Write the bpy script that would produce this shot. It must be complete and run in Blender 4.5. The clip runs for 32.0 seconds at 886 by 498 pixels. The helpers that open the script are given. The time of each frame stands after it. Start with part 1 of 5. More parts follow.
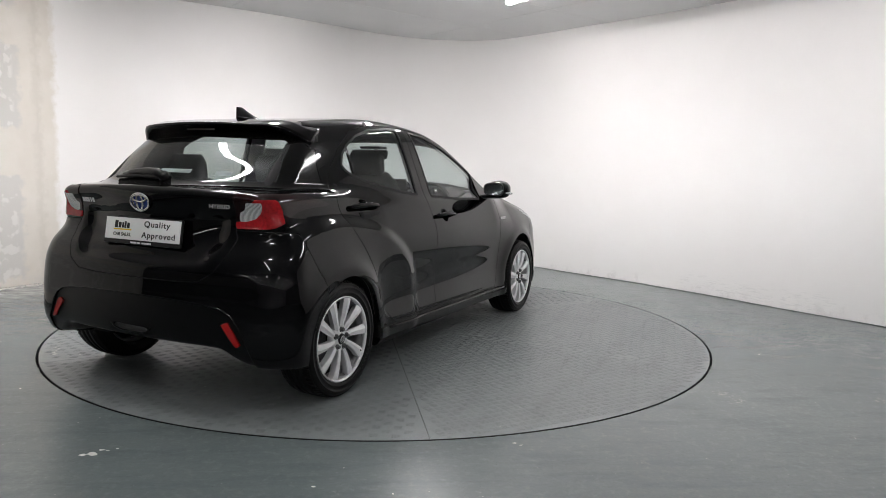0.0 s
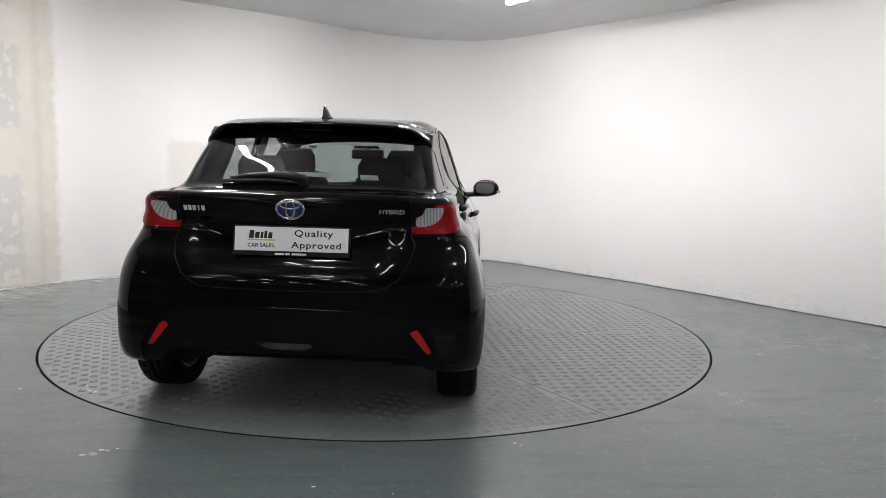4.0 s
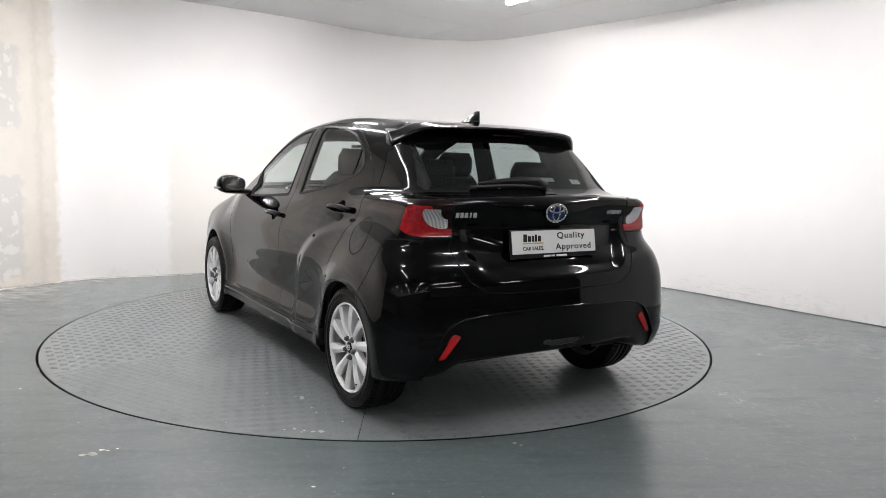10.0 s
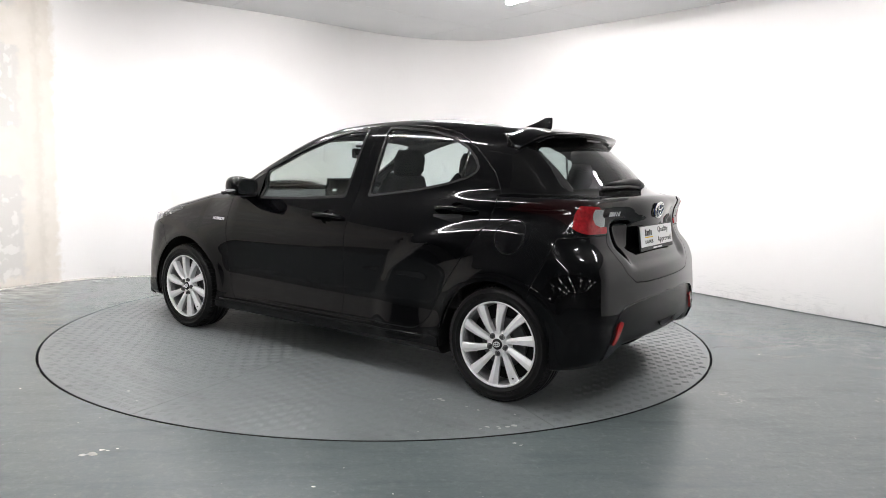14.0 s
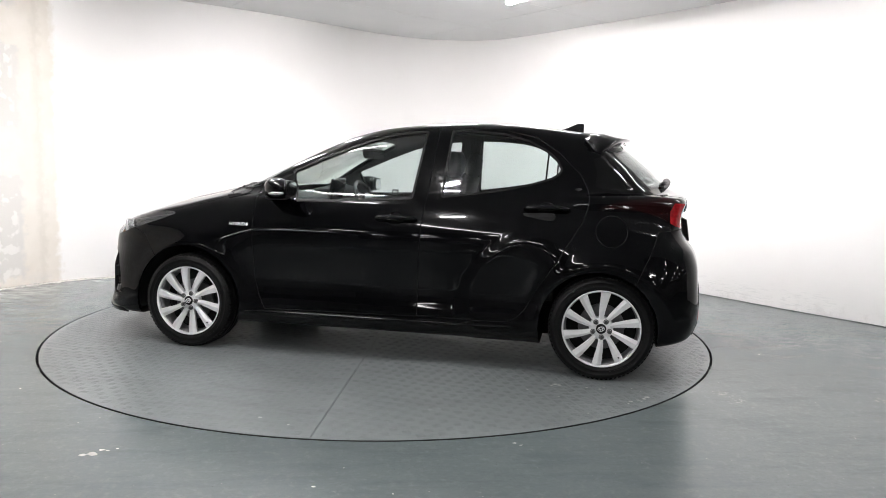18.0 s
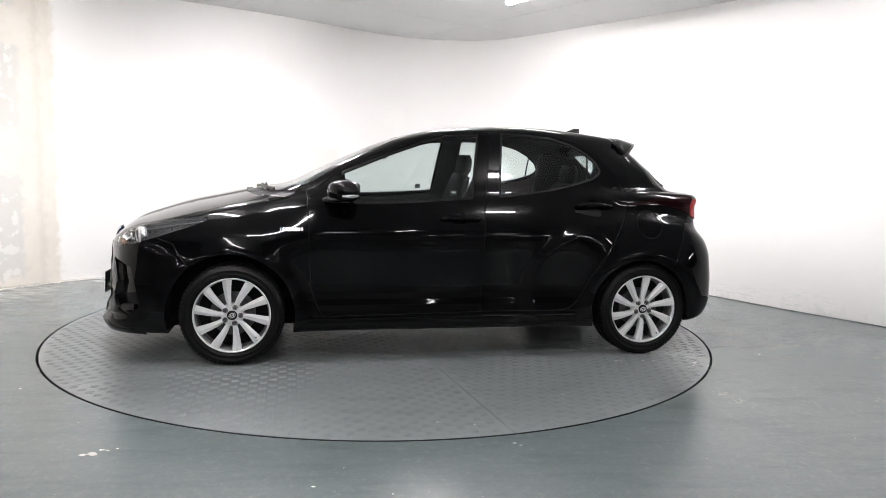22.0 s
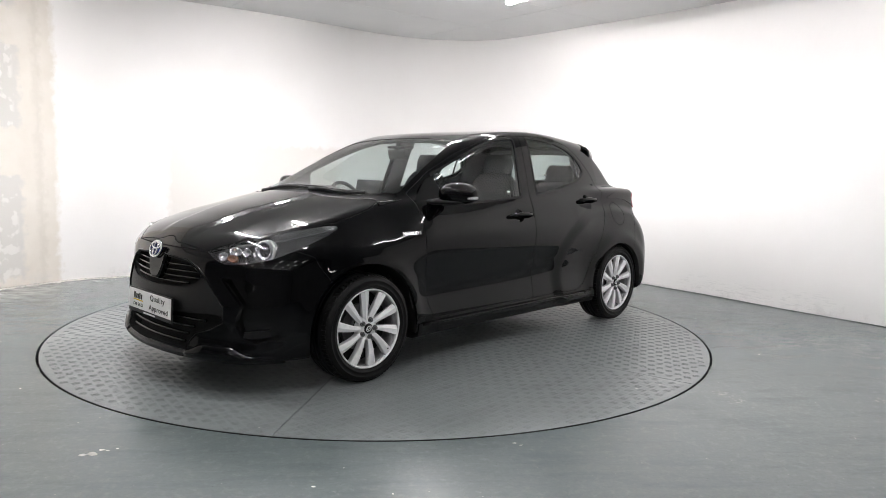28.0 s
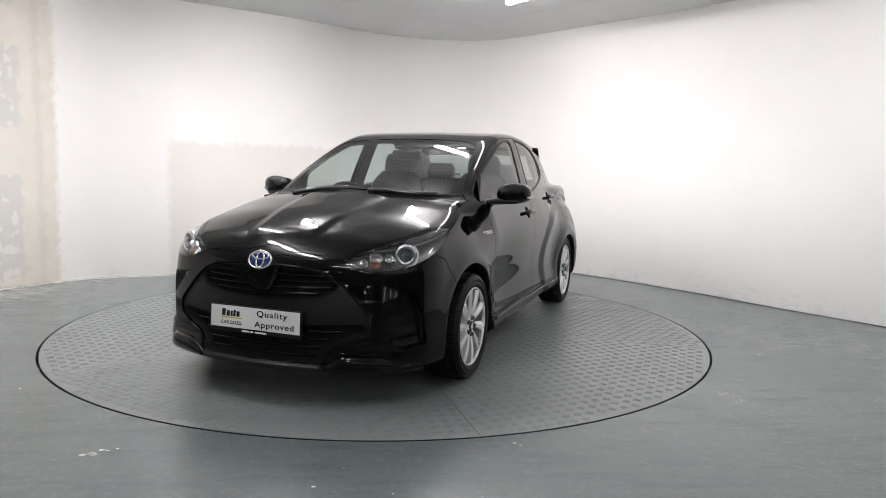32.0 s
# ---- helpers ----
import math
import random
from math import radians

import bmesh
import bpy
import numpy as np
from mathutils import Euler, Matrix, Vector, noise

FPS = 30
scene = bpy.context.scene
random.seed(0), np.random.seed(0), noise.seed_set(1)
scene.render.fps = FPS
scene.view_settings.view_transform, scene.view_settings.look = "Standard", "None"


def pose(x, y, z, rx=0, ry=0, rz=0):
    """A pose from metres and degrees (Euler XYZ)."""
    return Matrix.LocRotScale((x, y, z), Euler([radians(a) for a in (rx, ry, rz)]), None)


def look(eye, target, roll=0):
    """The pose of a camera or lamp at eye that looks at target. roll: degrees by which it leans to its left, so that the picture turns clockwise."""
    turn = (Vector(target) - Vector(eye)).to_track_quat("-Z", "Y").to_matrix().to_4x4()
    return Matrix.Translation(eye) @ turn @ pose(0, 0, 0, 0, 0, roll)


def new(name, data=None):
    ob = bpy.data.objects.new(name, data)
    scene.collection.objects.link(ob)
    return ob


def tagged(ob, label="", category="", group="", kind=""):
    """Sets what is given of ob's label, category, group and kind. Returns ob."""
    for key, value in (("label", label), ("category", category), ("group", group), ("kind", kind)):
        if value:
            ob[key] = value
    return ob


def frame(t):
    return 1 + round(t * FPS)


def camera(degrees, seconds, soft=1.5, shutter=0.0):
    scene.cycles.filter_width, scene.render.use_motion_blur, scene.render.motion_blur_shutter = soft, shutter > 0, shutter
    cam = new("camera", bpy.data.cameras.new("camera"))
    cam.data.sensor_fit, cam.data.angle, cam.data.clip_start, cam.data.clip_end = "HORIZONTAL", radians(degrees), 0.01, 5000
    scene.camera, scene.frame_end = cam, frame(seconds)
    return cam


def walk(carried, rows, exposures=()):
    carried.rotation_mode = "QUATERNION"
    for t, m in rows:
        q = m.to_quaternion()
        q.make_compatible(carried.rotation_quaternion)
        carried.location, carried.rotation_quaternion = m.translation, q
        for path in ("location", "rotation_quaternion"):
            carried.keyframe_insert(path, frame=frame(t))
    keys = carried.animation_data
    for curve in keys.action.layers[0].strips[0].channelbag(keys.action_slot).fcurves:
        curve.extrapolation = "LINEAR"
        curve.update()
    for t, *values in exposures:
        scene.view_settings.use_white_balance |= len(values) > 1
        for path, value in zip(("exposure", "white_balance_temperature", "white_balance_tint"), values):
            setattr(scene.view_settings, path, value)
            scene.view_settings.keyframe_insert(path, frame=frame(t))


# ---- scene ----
# The turntable's centre is the origin; the camera stands still on a stand.
EYE = (0.0, -5.1997, 1.1712)
AIM = (0.3875, -0.2474, 0.6011)
cam = camera(64.24, 32.0, soft=0.55)
walk(cam, [(0.0, look(EYE, AIM, 1.408)), (32.0, look(EYE, AIM, 1.408))],
     exposures=[(0.0, 0.0), (6.0, 0.03), (9.0, 0.24), (13.0, 0.5), (20.0, 0.58), (25.0, 0.49), (28.0, 0.39), (32.0, 0.13)])


def heading(t):
    """Degrees by which the turntable has turned at t seconds."""
    s = (t - 16) / 16
    return 152.219 + 92.387 * s - 0.405 * s * s + 0.488 * s ** 3


CAR_X, CAR_Y = -0.261, 0.172   # the car's middle on the turntable

# ---- world and light ----
world = bpy.data.worlds.new("world")
scene.world = world
world.use_nodes = True
world.node_tree.nodes["Background"].inputs[0].default_value = (0.6, 0.65, 0.7, 1)
world.node_tree.nodes["Background"].inputs[1].default_value = 0.02


# ---- materials ----
def material(name, color=(0.5, 0.5, 0.5), rough=0.5, metal=0.0, coat=0.0, emit=0.0, vary=0.0, scale=8.0,
             bump=0.0, bscale=60.0, rvary=0.0, spec=0.5, dark=None):
    """A principled material with colour, gloss and relief varied at two scales."""
    m = bpy.data.materials.new(name)
    m.use_nodes = True
    nt = m.node_tree
    b = nt.nodes["Principled BSDF"]
    b.inputs["Base Color"].default_value = (*color, 1)
    b.inputs["Roughness"].default_value = rough
    b.inputs["Metallic"].default_value = metal
    b.inputs["Coat Weight"].default_value = coat
    b.inputs["Coat Roughness"].default_value = 0.02
    b.inputs["Specular IOR Level"].default_value = spec
    if emit:
        b.inputs["Emission Color"].default_value = (*color, 1)
        b.inputs["Emission Strength"].default_value = emit
    if vary or bump or rvary:
        co = nt.nodes.new("ShaderNodeTexCoord")
        n1 = nt.nodes.new("ShaderNodeTexNoise")
        n1.inputs["Scale"].default_value = scale
        n1.inputs["Detail"].default_value = 6
        nt.links.new(co.outputs["Object"], n1.inputs["Vector"])
        n2 = nt.nodes.new("ShaderNodeTexNoise")
        n2.inputs["Scale"].default_value = bscale
        n2.inputs["Detail"].default_value = 4
        nt.links.new(co.outputs["Object"], n2.inputs["Vector"])
        if vary:
            mix = nt.nodes.new("ShaderNodeMix")
            mix.data_type = "RGBA"
            d = dark or tuple(c * (1 - vary) for c in color)
            mix.inputs[6].default_value = (*d, 1)
            mix.inputs[7].default_value = (*(min(1, c * (1 + vary * 0.5)) for c in color), 1)
            ramp = nt.nodes.new("ShaderNodeMapRange")
            ramp.inputs[1].default_value, ramp.inputs[2].default_value = 0.3, 0.7
            add = nt.nodes.new("ShaderNodeMath")
            add.operation = "MULTIPLY_ADD"
            add.inputs[1].default_value = 0.35
            nt.links.new(n2.outputs["Fac"], add.inputs[0])
            sub = nt.nodes.new("ShaderNodeMath")
            sub.operation = "MULTIPLY_ADD"
            sub.inputs[1].default_value, sub.inputs[2].default_value = 0.65, 0.0
            nt.links.new(n1.outputs["Fac"], sub.inputs[0])
            nt.links.new(sub.outputs[0], add.inputs[2])
            nt.links.new(add.outputs[0], ramp.inputs[0])
            nt.links.new(ramp.outputs[0], mix.inputs[0])
            nt.links.new(mix.outputs[2], b.inputs["Base Color"])
        if rvary:
            rr = nt.nodes.new("ShaderNodeMapRange")
            rr.inputs[1].default_value, rr.inputs[2].default_value = 0.3, 0.7
            rr.inputs[3].default_value, rr.inputs[4].default_value = rough - rvary, rough + rvary
            nt.links.new(n1.outputs["Fac"], rr.inputs[0])
            nt.links.new(rr.outputs[0], b.inputs["Roughness"])
        if bump:
            bp = nt.nodes.new("ShaderNodeBump")
            bp.inputs["Strength"].default_value = bump
            bp.inputs["Distance"].default_value = 0.01
            nt.links.new(n2.outputs["Fac"], bp.inputs["Height"])
            nt.links.new(bp.outputs[0], b.inputs["Normal"])
    return m


def glass_material(name, tint, ior=1.45):
    """A thin pane: tinted clear with a mirror gloss by Fresnel."""
    m = bpy.data.materials.new(name)
    m.use_nodes = True
    nt = m.node_tree
    nt.nodes.clear()
    out = nt.nodes.new("ShaderNodeOutputMaterial")
    tr = nt.nodes.new("ShaderNodeBsdfTransparent")
    tr.inputs[0].default_value = (*tint, 1)
    gl = nt.nodes.new("ShaderNodeBsdfGlossy")
    gl.inputs["Roughness"].default_value = 0.01
    lw = nt.nodes.new("ShaderNodeLayerWeight")
    lw.inputs[0].default_value = 0.5
    pw = nt.nodes.new("ShaderNodeMath")
    pw.operation = "POWER"
    pw.inputs[1].default_value = 5.0
    nt.links.new(lw.outputs["Facing"], pw.inputs[0])
    fr = nt.nodes.new("ShaderNodeMath")
    fr.operation = "MULTIPLY_ADD"
    r0 = 2 * ((ior - 1) / (ior + 1)) ** 2
    fr.inputs[1].default_value, fr.inputs[2].default_value = 1 - r0, r0
    nt.links.new(pw.outputs[0], fr.inputs[0])
    mix = nt.nodes.new("ShaderNodeMixShader")
    nt.links.new(fr.outputs[0], mix.inputs[0])
    nt.links.new(tr.outputs[0], mix.inputs[1])
    nt.links.new(gl.outputs[0], mix.inputs[2])
    nt.links.new(mix.outputs[0], out.inputs[0])
    return m


M = {
    "paint": material("black_car_paint", (0.0016, 0.0016, 0.002), 0.03, spec=0.27),
    "plastic": material("black_plastic", (0.006, 0.006, 0.0065), 0.38, bump=0.12, bscale=900, spec=0.3),
    "gloss_black": material("gloss_black", (0.003, 0.003, 0.003), 0.06, spec=0.35),
    "gap": material("panel_gap", (0.002, 0.002, 0.002), 0.7),
    "rubber": material("tyre_rubber", (0.0038, 0.0038, 0.004), 0.5, vary=0.35, scale=30, bump=0.12, bscale=300, spec=0.22),
    "alloy": material("silver_alloy", (0.90, 0.90, 0.91), 0.26, metal=0.18, vary=0.05, scale=40),
    "steel": material("dull_steel", (0.14, 0.14, 0.145), 0.35, metal=0.6, vary=0.2, scale=60),
    "chrome": material("chrome", (0.8, 0.8, 0.82), 0.08, metal=1.0),
    "cabin": material("cabin_fabric", (0.012, 0.012, 0.013), 0.85, vary=0.2, scale=25),
    "glass": glass_material("tinted_glass", (0.77, 0.83, 0.82)),
    "dark_glass": glass_material("dark_tinted_glass", (0.42, 0.47, 0.465)),
    "ceiling": material("ceiling_board", (0.71, 0.71, 0.71), 0.8, vary=0.04, scale=2),
    "hall": material("grey_hall_wall", (0.36, 0.36, 0.37), 0.8, vary=0.2, scale=1),
    "far_lamp": material("hall_lamp_diffuser", (1.0, 0.98, 0.96), 0.4, emit=44.0),
}


def node(nt, kind, *values, operation=""):
    n = nt.nodes.new("ShaderNode" + kind)
    if operation:
        n.operation = operation
    for i, v in enumerate(values):
        if v is None:
            continue
        if isinstance(v, bpy.types.NodeSocket):
            nt.links.new(v, n.inputs[i])
        else:
            n.inputs[i].default_value = v
    return n.outputs[0]


def calc(nt, op, a, b=0.0, c=0.0):
    return node(nt, "Math", a, b, c, operation=op)


def tone(nt, fac, a, b):
    """Colour a where fac is 0, colour b where it is 1."""
    n = nt.nodes.new("ShaderNodeMix")
    n.data_type = "RGBA"
    nt.links.new(fac, n.inputs[0])
    for i, v in ((6, a), (7, b)):
        if isinstance(v, bpy.types.NodeSocket):
            nt.links.new(v, n.inputs[i])
        else:
            n.inputs[i].default_value = (*v, 1)
    return n.outputs[2]


def span(nt, v, lo, hi):
    n = nt.nodes.new("ShaderNodeMapRange")
    nt.links.new(v, n.inputs[0])
    n.inputs[1].default_value, n.inputs[2].default_value = lo, hi
    return n.outputs[0]


def noise_at(nt, vec, scale, detail=5.0, rough=0.55):
    n = nt.nodes.new("ShaderNodeTexNoise")
    nt.links.new(vec, n.inputs["Vector"])
    n.inputs["Scale"].default_value, n.inputs["Detail"].default_value, n.inputs["Roughness"].default_value = scale, detail, rough
    return n.outputs["Fac"]


def wall_material():
    """White paint over plasterboard, with a bare strip, filler patches and an older tone."""
    m = bpy.data.materials.new("white_wall_paint")
    m.use_nodes = True
    nt = m.node_tree
    b = nt.nodes["Principled BSDF"]
    pos = nt.nodes.new("ShaderNodeNewGeometry").outputs["Position"]
    sep = nt.nodes.new("ShaderNodeSeparateXYZ")
    nt.links.new(pos, sep.inputs[0])
    x, z = sep.outputs[0], sep.outputs[2]
    fine, mid, wide = noise_at(nt, pos, 14.0), noise_at(nt, pos, 3.5), noise_at(nt, pos, 0.7, 3.0)
    wob = calc(nt, "MULTIPLY_ADD", calc(nt, "SUBTRACT", fine, 0.5), 0.10, 0.0)
    xw, zw = calc(nt, "ADD", x, wob), calc(nt, "ADD", z, calc(nt, "MULTIPLY", wob, 1.6))

    def box_mask(x0, x1, z0, z1, e):
        a = calc(nt, "MULTIPLY", span(nt, xw, x0 - e, x0 + e), span(nt, xw, x1 + e, x1 - e))
        c = calc(nt, "MULTIPLY", span(nt, zw, z0 - e, z0 + e), span(nt, zw, z1 + e, z1 - e))
        return calc(nt, "MULTIPLY", a, c)

    col = tone(nt, span(nt, wide, 0.3, 0.7), (0.825, 0.805, 0.79), (0.855, 0.845, 0.835))
    col = tone(nt, calc(nt, "MULTIPLY", span(nt, mid, 0.35, 0.75), 0.25), col, (0.80, 0.78, 0.765))
    old = box_mask(-2.24, -0.60, -0.2, 1.37, 0.03)
    col = tone(nt, calc(nt, "MULTIPLY", old, 0.75), col, (0.71, 0.675, 0.635))
    bare = box_mask(-5.0, -3.13, -0.2, 3.0, 0.022)
    col = tone(nt, bare, col, tone(nt, span(nt, mid, 0.3, 0.7), (0.67, 0.625, 0.56), (0.73, 0.69, 0.635)))
    streak = box_mask(-3.245, -3.215, -0.2, 3.0, 0.02)
    col = tone(nt, calc(nt, "MULTIPLY", streak, 0.5), col, (0.55, 0.51, 0.45))
    filler = calc(nt, "MAXIMUM", box_mask(-5.0, -3.325, 1.43, 2.17, 0.015), box_mask(-5.0, -3.325, 0.07, 1.02, 0.015))
    filler = calc(nt, "MAXIMUM", filler, box_mask(-5.0, -3.33, 2.50, 2.72, 0.02))
    dab = span(nt, noise_at(nt, pos, 9.0, 2.0), 0.52, 0.58)
    col = tone(nt, filler, col, tone(nt, calc(nt, "MULTIPLY", dab, span(nt, x, -3.345, -3.36)), (0.61, 0.59, 0.56), (0.71, 0.69, 0.66)))
    stretch = nt.nodes.new("ShaderNodeMapping")
    stretch.inputs["Scale"].default_value = (2.0, 2.0, 16.0)
    nt.links.new(pos, stretch.inputs["Vector"])
    brush = calc(nt, "MULTIPLY", box_mask(2.95, 3.75, 0.02, 0.17, 0.05), span(nt, noise_at(nt, stretch.outputs[0], 4.0, 6.0, 0.7), 0.52, 0.62))
    col = tone(nt, calc(nt, "MULTIPLY", brush, 0.7), col, (0.70, 0.69, 0.68))
    scrape = calc(nt, "MULTIPLY", span(nt, z, 0.13, 0.02), span(nt, noise_at(nt, pos, 6.0, 7.0, 0.75), 0.52, 0.66))
    col = tone(nt, calc(nt, "MULTIPLY", scrape, 0.55), col, (0.58, 0.57, 0.55))
    nt.links.new(col, b.inputs["Base Color"])
    b.inputs["Roughness"].default_value = 0.55
    bp = nt.nodes.new("ShaderNodeBump")
    bp.inputs["Strength"].default_value, bp.inputs["Distance"].default_value = 0.12, 0.01
    nt.links.new(calc(nt, "MULTIPLY_ADD", noise_at(nt, pos, 70.0), 0.5, noise_at(nt, pos, 5.0)), bp.inputs["Height"])
    nt.links.new(bp.outputs[0], b.inputs["Normal"])
    return m


def floor_material(name, light, dark, object_space, rough, dust=0.0, wear=0.02, spec=0.5):
    """Floor paint: tone at two scales, short scuffs, pale specks and worn gloss."""
    m = bpy.data.materials.new(name)
    m.use_nodes = True
    nt = m.node_tree
    b = nt.nodes["Principled BSDF"]
    if object_space:
        pos = nt.nodes.new("ShaderNodeTexCoord").outputs["Object"]
    else:
        pos = nt.nodes.new("ShaderNodeNewGeometry").outputs["Position"]
    wide, mid, fine = noise_at(nt, pos, 0.9, 4.0), noise_at(nt, pos, 5.0, 6.0), noise_at(nt, pos, 60.0, 5.0)
    mapn = nt.nodes.new("ShaderNodeMapping")
    mapn.inputs["Scale"].default_value = (3.0, 16.0, 3.0)
    mapn.inputs["Rotation"].default_value = (0, 0, 0.5)
    nt.links.new(pos, mapn.inputs["Vector"])
    scuff = noise_at(nt, mapn.outputs[0], 2.2, 8.0, 0.65)
    col = tone(nt, span(nt, wide, 0.3, 0.7), dark, light)
    col = tone(nt, calc(nt, "MULTIPLY", span(nt, mid, 0.30, 0.90), 0.16), col, tuple(c * 1.18 for c in light))
    col = tone(nt, calc(nt, "MULTIPLY", span(nt, scuff, 0.60, 0.88), 0.36), col, tuple(min(1, c * 1.6 + 0.03) for c in light))
    col = tone(nt, calc(nt, "MULTIPLY", span(nt, fine, 0.38, 0.62), 0.22), col, tuple(c * 0.8 for c in dark))
    grain = 0.0 if object_space else span(nt, noise_at(nt, pos, 24.0, 8.0, 0.7), 0.52, 0.72)
    if not object_space:
        col = tone(nt, calc(nt, "MULTIPLY", grain, 0.30), col, tuple(c * 1.5 + 0.02 for c in light))
    pits = span(nt, noise_at(nt, pos, 150.0, 3.0, 0.6), 0.36, 0.27)
    col = tone(nt, calc(nt, "MULTIPLY", pits, 0.25 if object_space else 0.75), col, tuple(c * 0.45 for c in dark))
    speck = span(nt, noise_at(nt, pos, 95.0, 2.0), 0.74, 0.78)
    col = tone(nt, calc(nt, "MULTIPLY", speck, 0.7), col, (0.5, 0.5, 0.48))
    if dust:
        sep = nt.nodes.new("ShaderNodeSeparateXYZ")
        nt.links.new(pos, sep.inputs[0])
        near = calc(nt, "MULTIPLY", span(nt, sep.outputs[0], -2.6, -3.3), span(nt, sep.outputs[1], 0.3, 1.0))
        col = tone(nt, calc(nt, "MULTIPLY", near, span(nt, scuff, 0.40, 0.62)), col, (0.55, 0.54, 0.52))
    # dark rubbed-in dirt with drag marks, and pale scratches
    drag = nt.nodes.new("ShaderNodeMapping")
    drag.inputs["Scale"].default_value = (1.2, 5.0, 1.0)
    drag.inputs["Rotation"].default_value = (0, 0, -0.35)
    nt.links.new(pos, drag.inputs["Vector"])
    grime = span(nt, noise_at(nt, drag.outputs[0], 1.6, 9.0, 0.7), 0.50, 0.74)
    col = tone(nt, calc(nt, "MULTIPLY", grime, 0.6 if object_space else 0.48), col, tuple(c * 0.55 for c in dark))
    hair = nt.nodes.new("ShaderNodeMapping")
    hair.inputs["Scale"].default_value = (4.0, 60.0, 4.0)
    hair.inputs["Rotation"].default_value = (0, 0, 0.9)
    nt.links.new(pos, hair.inputs["Vector"])
    lines = calc(nt, "MULTIPLY", span(nt, noise_at(nt, hair.outputs[0], 2.0, 6.0, 0.6), 0.66, 0.80), span(nt, noise_at(nt, pos, 1.3, 3.0), 0.45, 0.65))
    col = tone(nt, calc(nt, "MULTIPLY", lines, 0.45), col, (0.46, 0.48, 0.47))
    patch = calc(nt, "MULTIPLY", span(nt, noise_at(nt, pos, 2.1, 7.0, 0.72), 0.62, 0.72), span(nt, noise_at(nt, pos, 38.0, 6.0, 0.7), 0.50, 0.60))
    col = tone(nt, calc(nt, "MULTIPLY", patch, 0.8), col, (0.44, 0.45, 0.44))
    nt.links.new(col, b.inputs["Base Color"])
    rg = nt.nodes.new("ShaderNodeMapRange")
    nt.links.new(mid, rg.inputs[0])
    rg.inputs[1].default_value, rg.inputs[2].default_value = 0.3, 0.7
    rg.inputs[3].default_value, rg.inputs[4].default_value = rough - wear, rough + 1.4 * wear
    nt.links.new(rg.outputs[0], b.inputs["Roughness"])
    b.inputs["Specular IOR Level"].default_value = spec
    bp = nt.nodes.new("ShaderNodeBump")
    bp.inputs["Strength"].default_value, bp.inputs["Distance"].default_value = 0.20, 0.01
    nt.links.new(calc(nt, "MULTIPLY_ADD", fine, 0.35, calc(nt, "MULTIPLY", noise_at(nt, pos, 11.0, 2.0), 0.15)), bp.inputs["Height"])
    nt.links.new(bp.outputs[0], b.inputs["Normal"])
    return m


M["wall"] = wall_material()
M["floor"] = floor_material("grey_floor_paint", (0.137, 0.160, 0.163), (0.112, 0.134, 0.137), False, 0.24, 1.0, wear=0.015, spec=0.5)
M["plate_steel"] = floor_material("painted_tread_plate", (0.212, 0.228, 0.229), (0.182, 0.200, 0.202), True, 0.30, wear=0.02)


# ---- mesh helpers ----
def mesh_object(name, verts, faces, mat, parent=None, smooth=True, label=""):
    me = bpy.data.meshes.new(name)
    me.from_pydata([tuple(v) for v in verts], [], [tuple(f) for f in faces])
    if smooth:
        me.polygons.foreach_set("use_smooth", [True] * len(me.polygons))
    me.materials.append(mat)
    me.update()
    ob = new(name, me)
    ob.parent = parent
    if label:
        ob["label"] = label
    return ob


def part(name, bm, mat, parent=None, label="", smooth=False):
    me = bpy.data.meshes.new(name)
    bmesh.ops.recalc_face_normals(bm, faces=bm.faces)
    bm.to_mesh(me)
    bm.free()
    if smooth:
        me.polygons.foreach_set("use_smooth", [True] * len(me.polygons))
    me.materials.append(mat)
    ob = new(name, me)
    ob.parent = parent
    if label:
        ob["label"] = label
    return ob


def box(bm, lo, hi, bevel=0.0, m=None, segs=2):
    """A bevelled box from lo to hi, added to bm."""
    c = [(a + b) / 2 for a, b in zip(lo, hi)]
    d = [abs(b - a) for a, b in zip(lo, hi)]
    t = Matrix.Translation(c) @ Matrix.Diagonal((*d, 1))
    r = bmesh.ops.create_cube(bm, size=1, matrix=(m @ t) if m else t)
    if bevel:
        es = list({e for v in r["verts"] for e in v.link_edges})
        bmesh.ops.bevel(bm, geom=es, offset=bevel, segments=segs, affect="EDGES", profile=0.5)
    return bm


def tube(bm, pts, r, n=8, closed=False, flat=1.0):
    """A round bar along pts; r: one radius or one each."""
    pts = [Vector(q) for q in pts]
    rs = r if isinstance(r, (list, tuple)) else [r] * len(pts)
    rings = []
    for i, q in enumerate(pts):
        a = pts[i - 1] if (i or closed) else q
        b = pts[(i + 1) % len(pts)] if (closed or i < len(pts) - 1) else q
        d = (b - a).normalized()
        up = Vector((0, 0, 1)) if abs(d.z) < 0.9 else Vector((1, 0, 0))
        s = d.cross(up).normalized()
        u = s.cross(d)
        rings.append([bm.verts.new(q + rs[i] * (math.cos(2 * math.pi * k / n) * s + flat * math.sin(2 * math.pi * k / n) * u)) for k in range(n)])
    m = len(rings)
    for i in range(m if closed else m - 1):
        p0, p1 = rings[i], rings[(i + 1) % m]
        for k in range(n):
            bm.faces.new((p0[k], p0[(k + 1) % n], p1[(k + 1) % n], p1[k]))
    if not closed:
        bm.faces.new(rings[0][::-1])
        bm.faces.new(rings[-1])
    return bm


